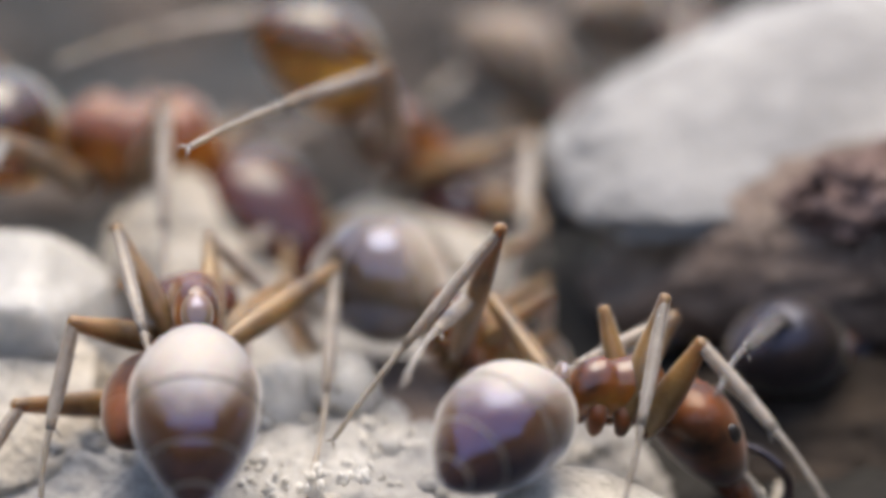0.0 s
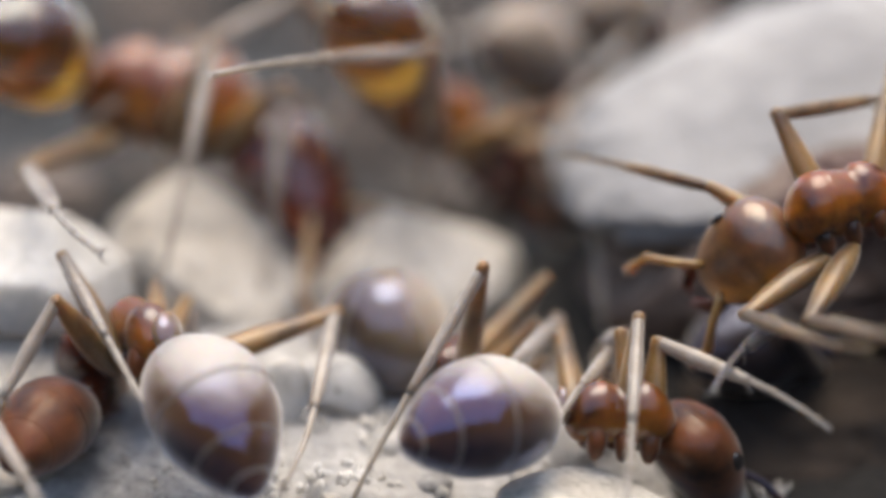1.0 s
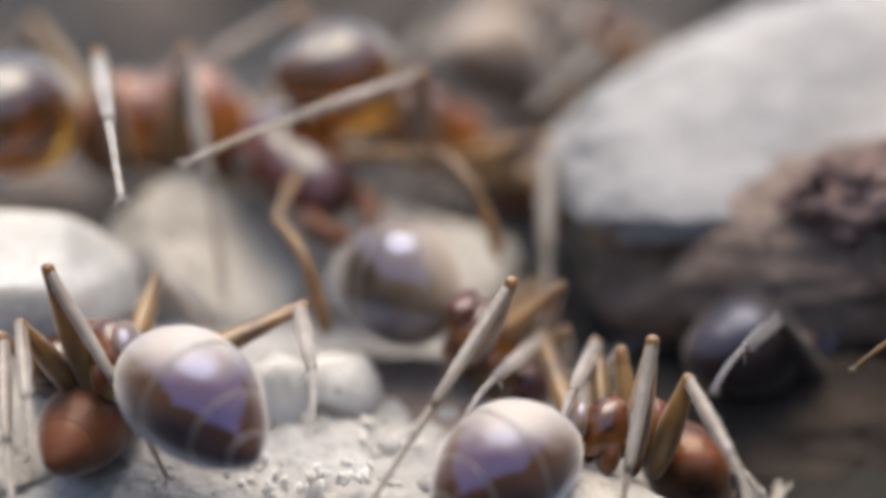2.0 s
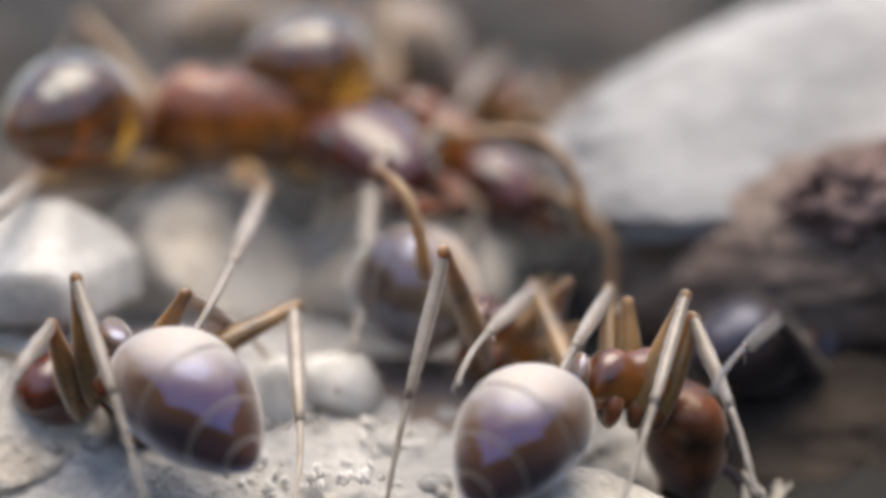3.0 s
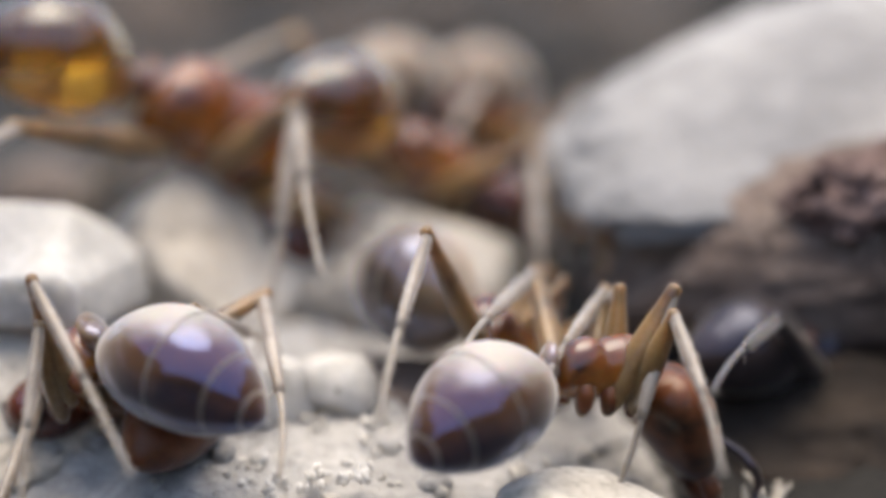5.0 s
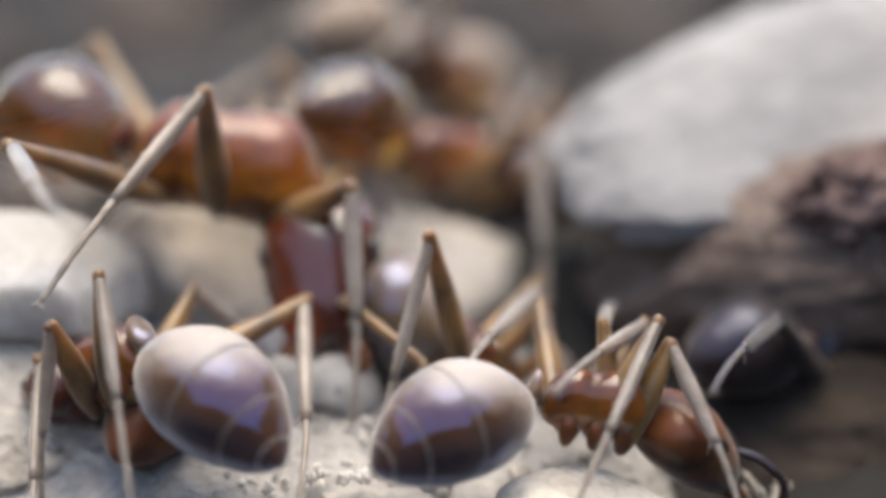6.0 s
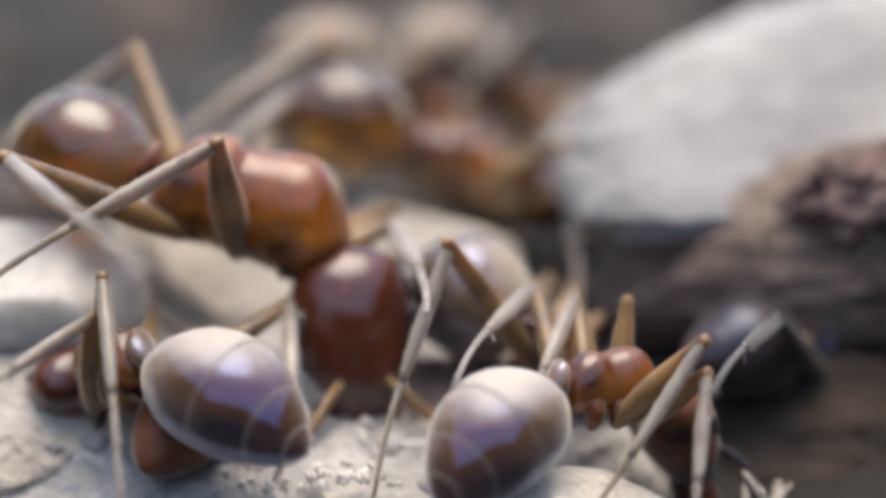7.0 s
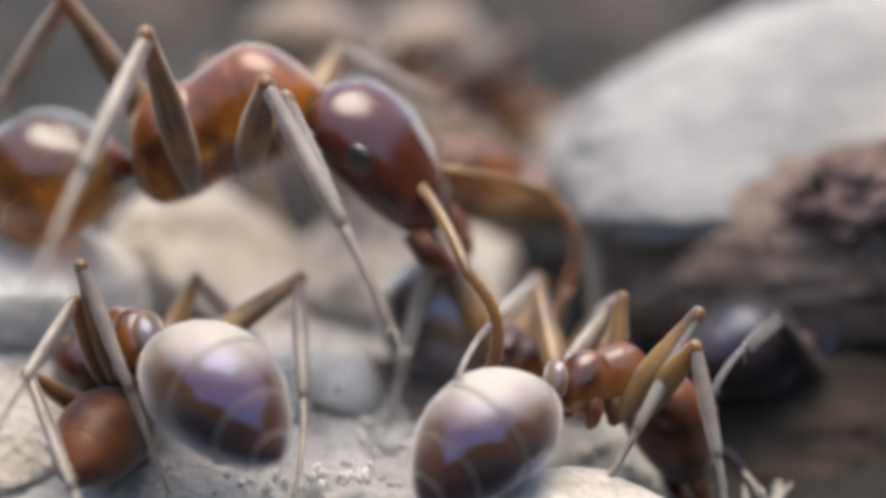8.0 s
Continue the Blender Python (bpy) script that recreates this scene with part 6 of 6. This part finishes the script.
    step(ant, "right_middle", [
        (0, 1.1, -25.6, -89.9, 84.3), (0.5, 1, -29.4, -93.5, 96.8), (1, 2.7, -31.3, -85.6, 93.5), (1.5, -5.5, -23.5, -83, 83.8),
        (3, 2.7, -35.1, -88.2, 94.3), (3.5, -4.1, -21.8, -86.2, 81.2), (4, 3.6, -36.8, -89.2, 96.2), (4.5, -2.3, -35.8, -84.3, 96.5),
        (6, 4, -26.8, -86.9, 94.4), (6.5, 1.1, -26.7, -82.6, 87.8), (7, 2.3, -29, -91.9, 90.1), (7.5, 1.4, -30.5, -82.8, 93.3),
        (8, 0.2, -26.9, -96.4, 86.8)])
    step(ant, "right_hind", [
        (0, -13.1, -35.3, -124.8, 85.3), (0.5, -10.5, -33.9, -129, 92.1), (1, -9.4, -33.6, -135.5, 94.6), (1.5, -12.4, -28.9, -131.2, 80.9),
        (3, -17.9, -29, -129.3, 81.8), (3.5, -9.7, -32.2, -139.7, 88), (4, -14.8, -29.2, -129.6, 84.6), (4.5, -11.7, -33.9, -127.1, 91.7),
        (6, -12.5, -32.7, -136.6, 89.2), (6.5, 1.8, -32.7, -146.2, 81.3), (7, -10.6, -30.7, -128.8, 84.4), (7.5, -1.9, -28.5, -145, 81.7),
        (8, -3.9, -39.2, -131.4, 92.5)])
    ant = ants["farthest"]
    crawl(ant, [
        (0, 3.31, 8.98, 1.98, 0, 20.7, 36.7), (1.5, 3.31, 8.98, 1.98, 0, 20.7, 36.7), (3, -1.88, 9.12, 2.18, 0, 13.9, 50.1),
        (4.5, 1.35, 8.76, 0.74, 0, 32.9, 52.5), (6, 1.16, 8.77, 0.89, 0, 32, 47.6), (6.5, 1.01, 8.86, 1.4, 0, 39.4, 43.1),
        (7, 0.94, 8.84, 1.33, 0, 39.6, 43.1), (7.5, 0.79, 8.78, 1.22, 0, 44, 39.3), (8, 0.79, 8.75, 1.27, 0, 48.3, 33.7)])
    swing(ant, "gaster", [
        (0, -0.1, -4.1, 2), (1.5, -0.1, -4.1, 2), (3, 0.1, -12.5, -0.8), (4.5, 0.1, -1.6, -7.8), (6, 0, -3.3, 1.1), (6.5, -1.6, -23.1, 7.7),
        (7, -1.6, -23.1, 7.7), (7.5, -1.8, -25.3, 8.2), (8, -3.8, -28.8, 14.6)])
    swing(ant, "head", [
        (0, 0.2, 9.2, 2.9), (1.5, 0.2, 9.2, 2.9), (3, 0.1, 2.5, 5.8), (4.5, -0.2, 5.7, -4.6), (6, -0.3, 5.4, -6.1), (6.5, -1.1, 7.5, -16.8),
        (7, -1.1, 7.5, -16.8), (7.5, 0.2, -3, -8.6), (8, 0.3, -7.8, -4.2)])
    step(ant, "left_front", [
        (0, -8.5, -22.4, 48.5, 76), (1.5, -0.7, -23.2, 42.9, 70.5), (3, -12, -27.1, 45.8, 79.8), (4.5, -13.2, -32.9, 57, 85.1),
        (6, -16.6, -36.4, 53.5, 86), (6.5, -13.4, -27, 51.7, 72.2), (7, -8.9, -34.7, 46.1, 90.2), (7.5, -16.5, -24.8, 54.9, 69.6),
        (8, -9.8, -23.4, 53.5, 79.8)])
    step(ant, "left_middle", [
        (0, 1.3, -30.8, 93.9, 97.6), (1.5, -0.1, -26.4, 82.7, 91.9), (3, 1.2, -37.9, 85.3, 97.3), (4.5, 8.4, -29.7, 81.9, 97.7),
        (6, -2.3, -37.7, 83.8, 94.8), (6.5, -1.3, -38.6, 90.1, 104.5), (7, 3.5, -27, 88.5, 95.3), (7.5, -1.9, -32, 85.2, 96.3),
        (8, -0.4, -31.3, 93.9, 98.5)])
    step(ant, "left_hind", [
        (0, 5.6, -34.9, 130.2, 91.2), (1.5, 8.5, -29.1, 133.5, 82), (3, 5.1, -28.3, 138.3, 90.3), (4.5, 9.5, -31, 140.1, 87.4),
        (6, 4.9, -27, 134.4, 83.3), (6.5, 11.2, -28.7, 132.9, 82.3), (7, 2.9, -33.1, 137.4, 90.3), (7.5, 6.4, -27.7, 134.6, 82.3),
        (8, 3.1, -36.7, 143.2, 95.1)])
    step(ant, "right_front", [
        (0, 6.3, -24.4, -47, 74), (1.5, 14.1, -27.2, -53, 83), (3, 13.8, -26.2, -46.2, 77.1), (4.5, 22.2, -25.7, -55.3, 73.9),
        (6, 23.6, -25.4, -61.1, 74.3), (6.5, 19.1, -24.5, -62.6, 79.6), (7, 10.2, -28.4, -43.6, 82.7), (7.5, 14.1, -27.6, -59.6, 79.1),
        (8, 3.2, -23.3, -46.9, 69.2)])
    step(ant, "right_middle", [
        (0, -6.6, -29.5, -85.9, 94.5), (1.5, 6.3, -26.2, -94.9, 90.3), (3, -1.2, -33.9, -93.9, 94.7), (4.5, 8.4, -28, -97.1, 91),
        (6, -0.5, -25.3, -95, 92.3), (6.5, -1.7, -31.4, -94.1, 100.7), (7, -4.8, -38.9, -87.2, 100.3), (7.5, -8.4, -37.6, -82.5, 100.6),
        (8, -5.5, -29.9, -85.1, 96.8)])
    step(ant, "right_hind", [
        (0, -1.1, -30.6, -136.4, 82.9), (1.5, -11.1, -35, -133.3, 90.2), (3, -6, -33.8, -144, 85), (4.5, -12.5, -27, -127.1, 87.9),
        (6, -5, -32.2, -139.5, 88.3), (6.5, -11.9, -28.8, -133.3, 84.8), (7, -1.6, -33.1, -144.5, 86.3), (7.5, -2.7, -28.8, -144, 87.4),
        (8, -9.5, -28.6, -132.9, 88)])


motions()
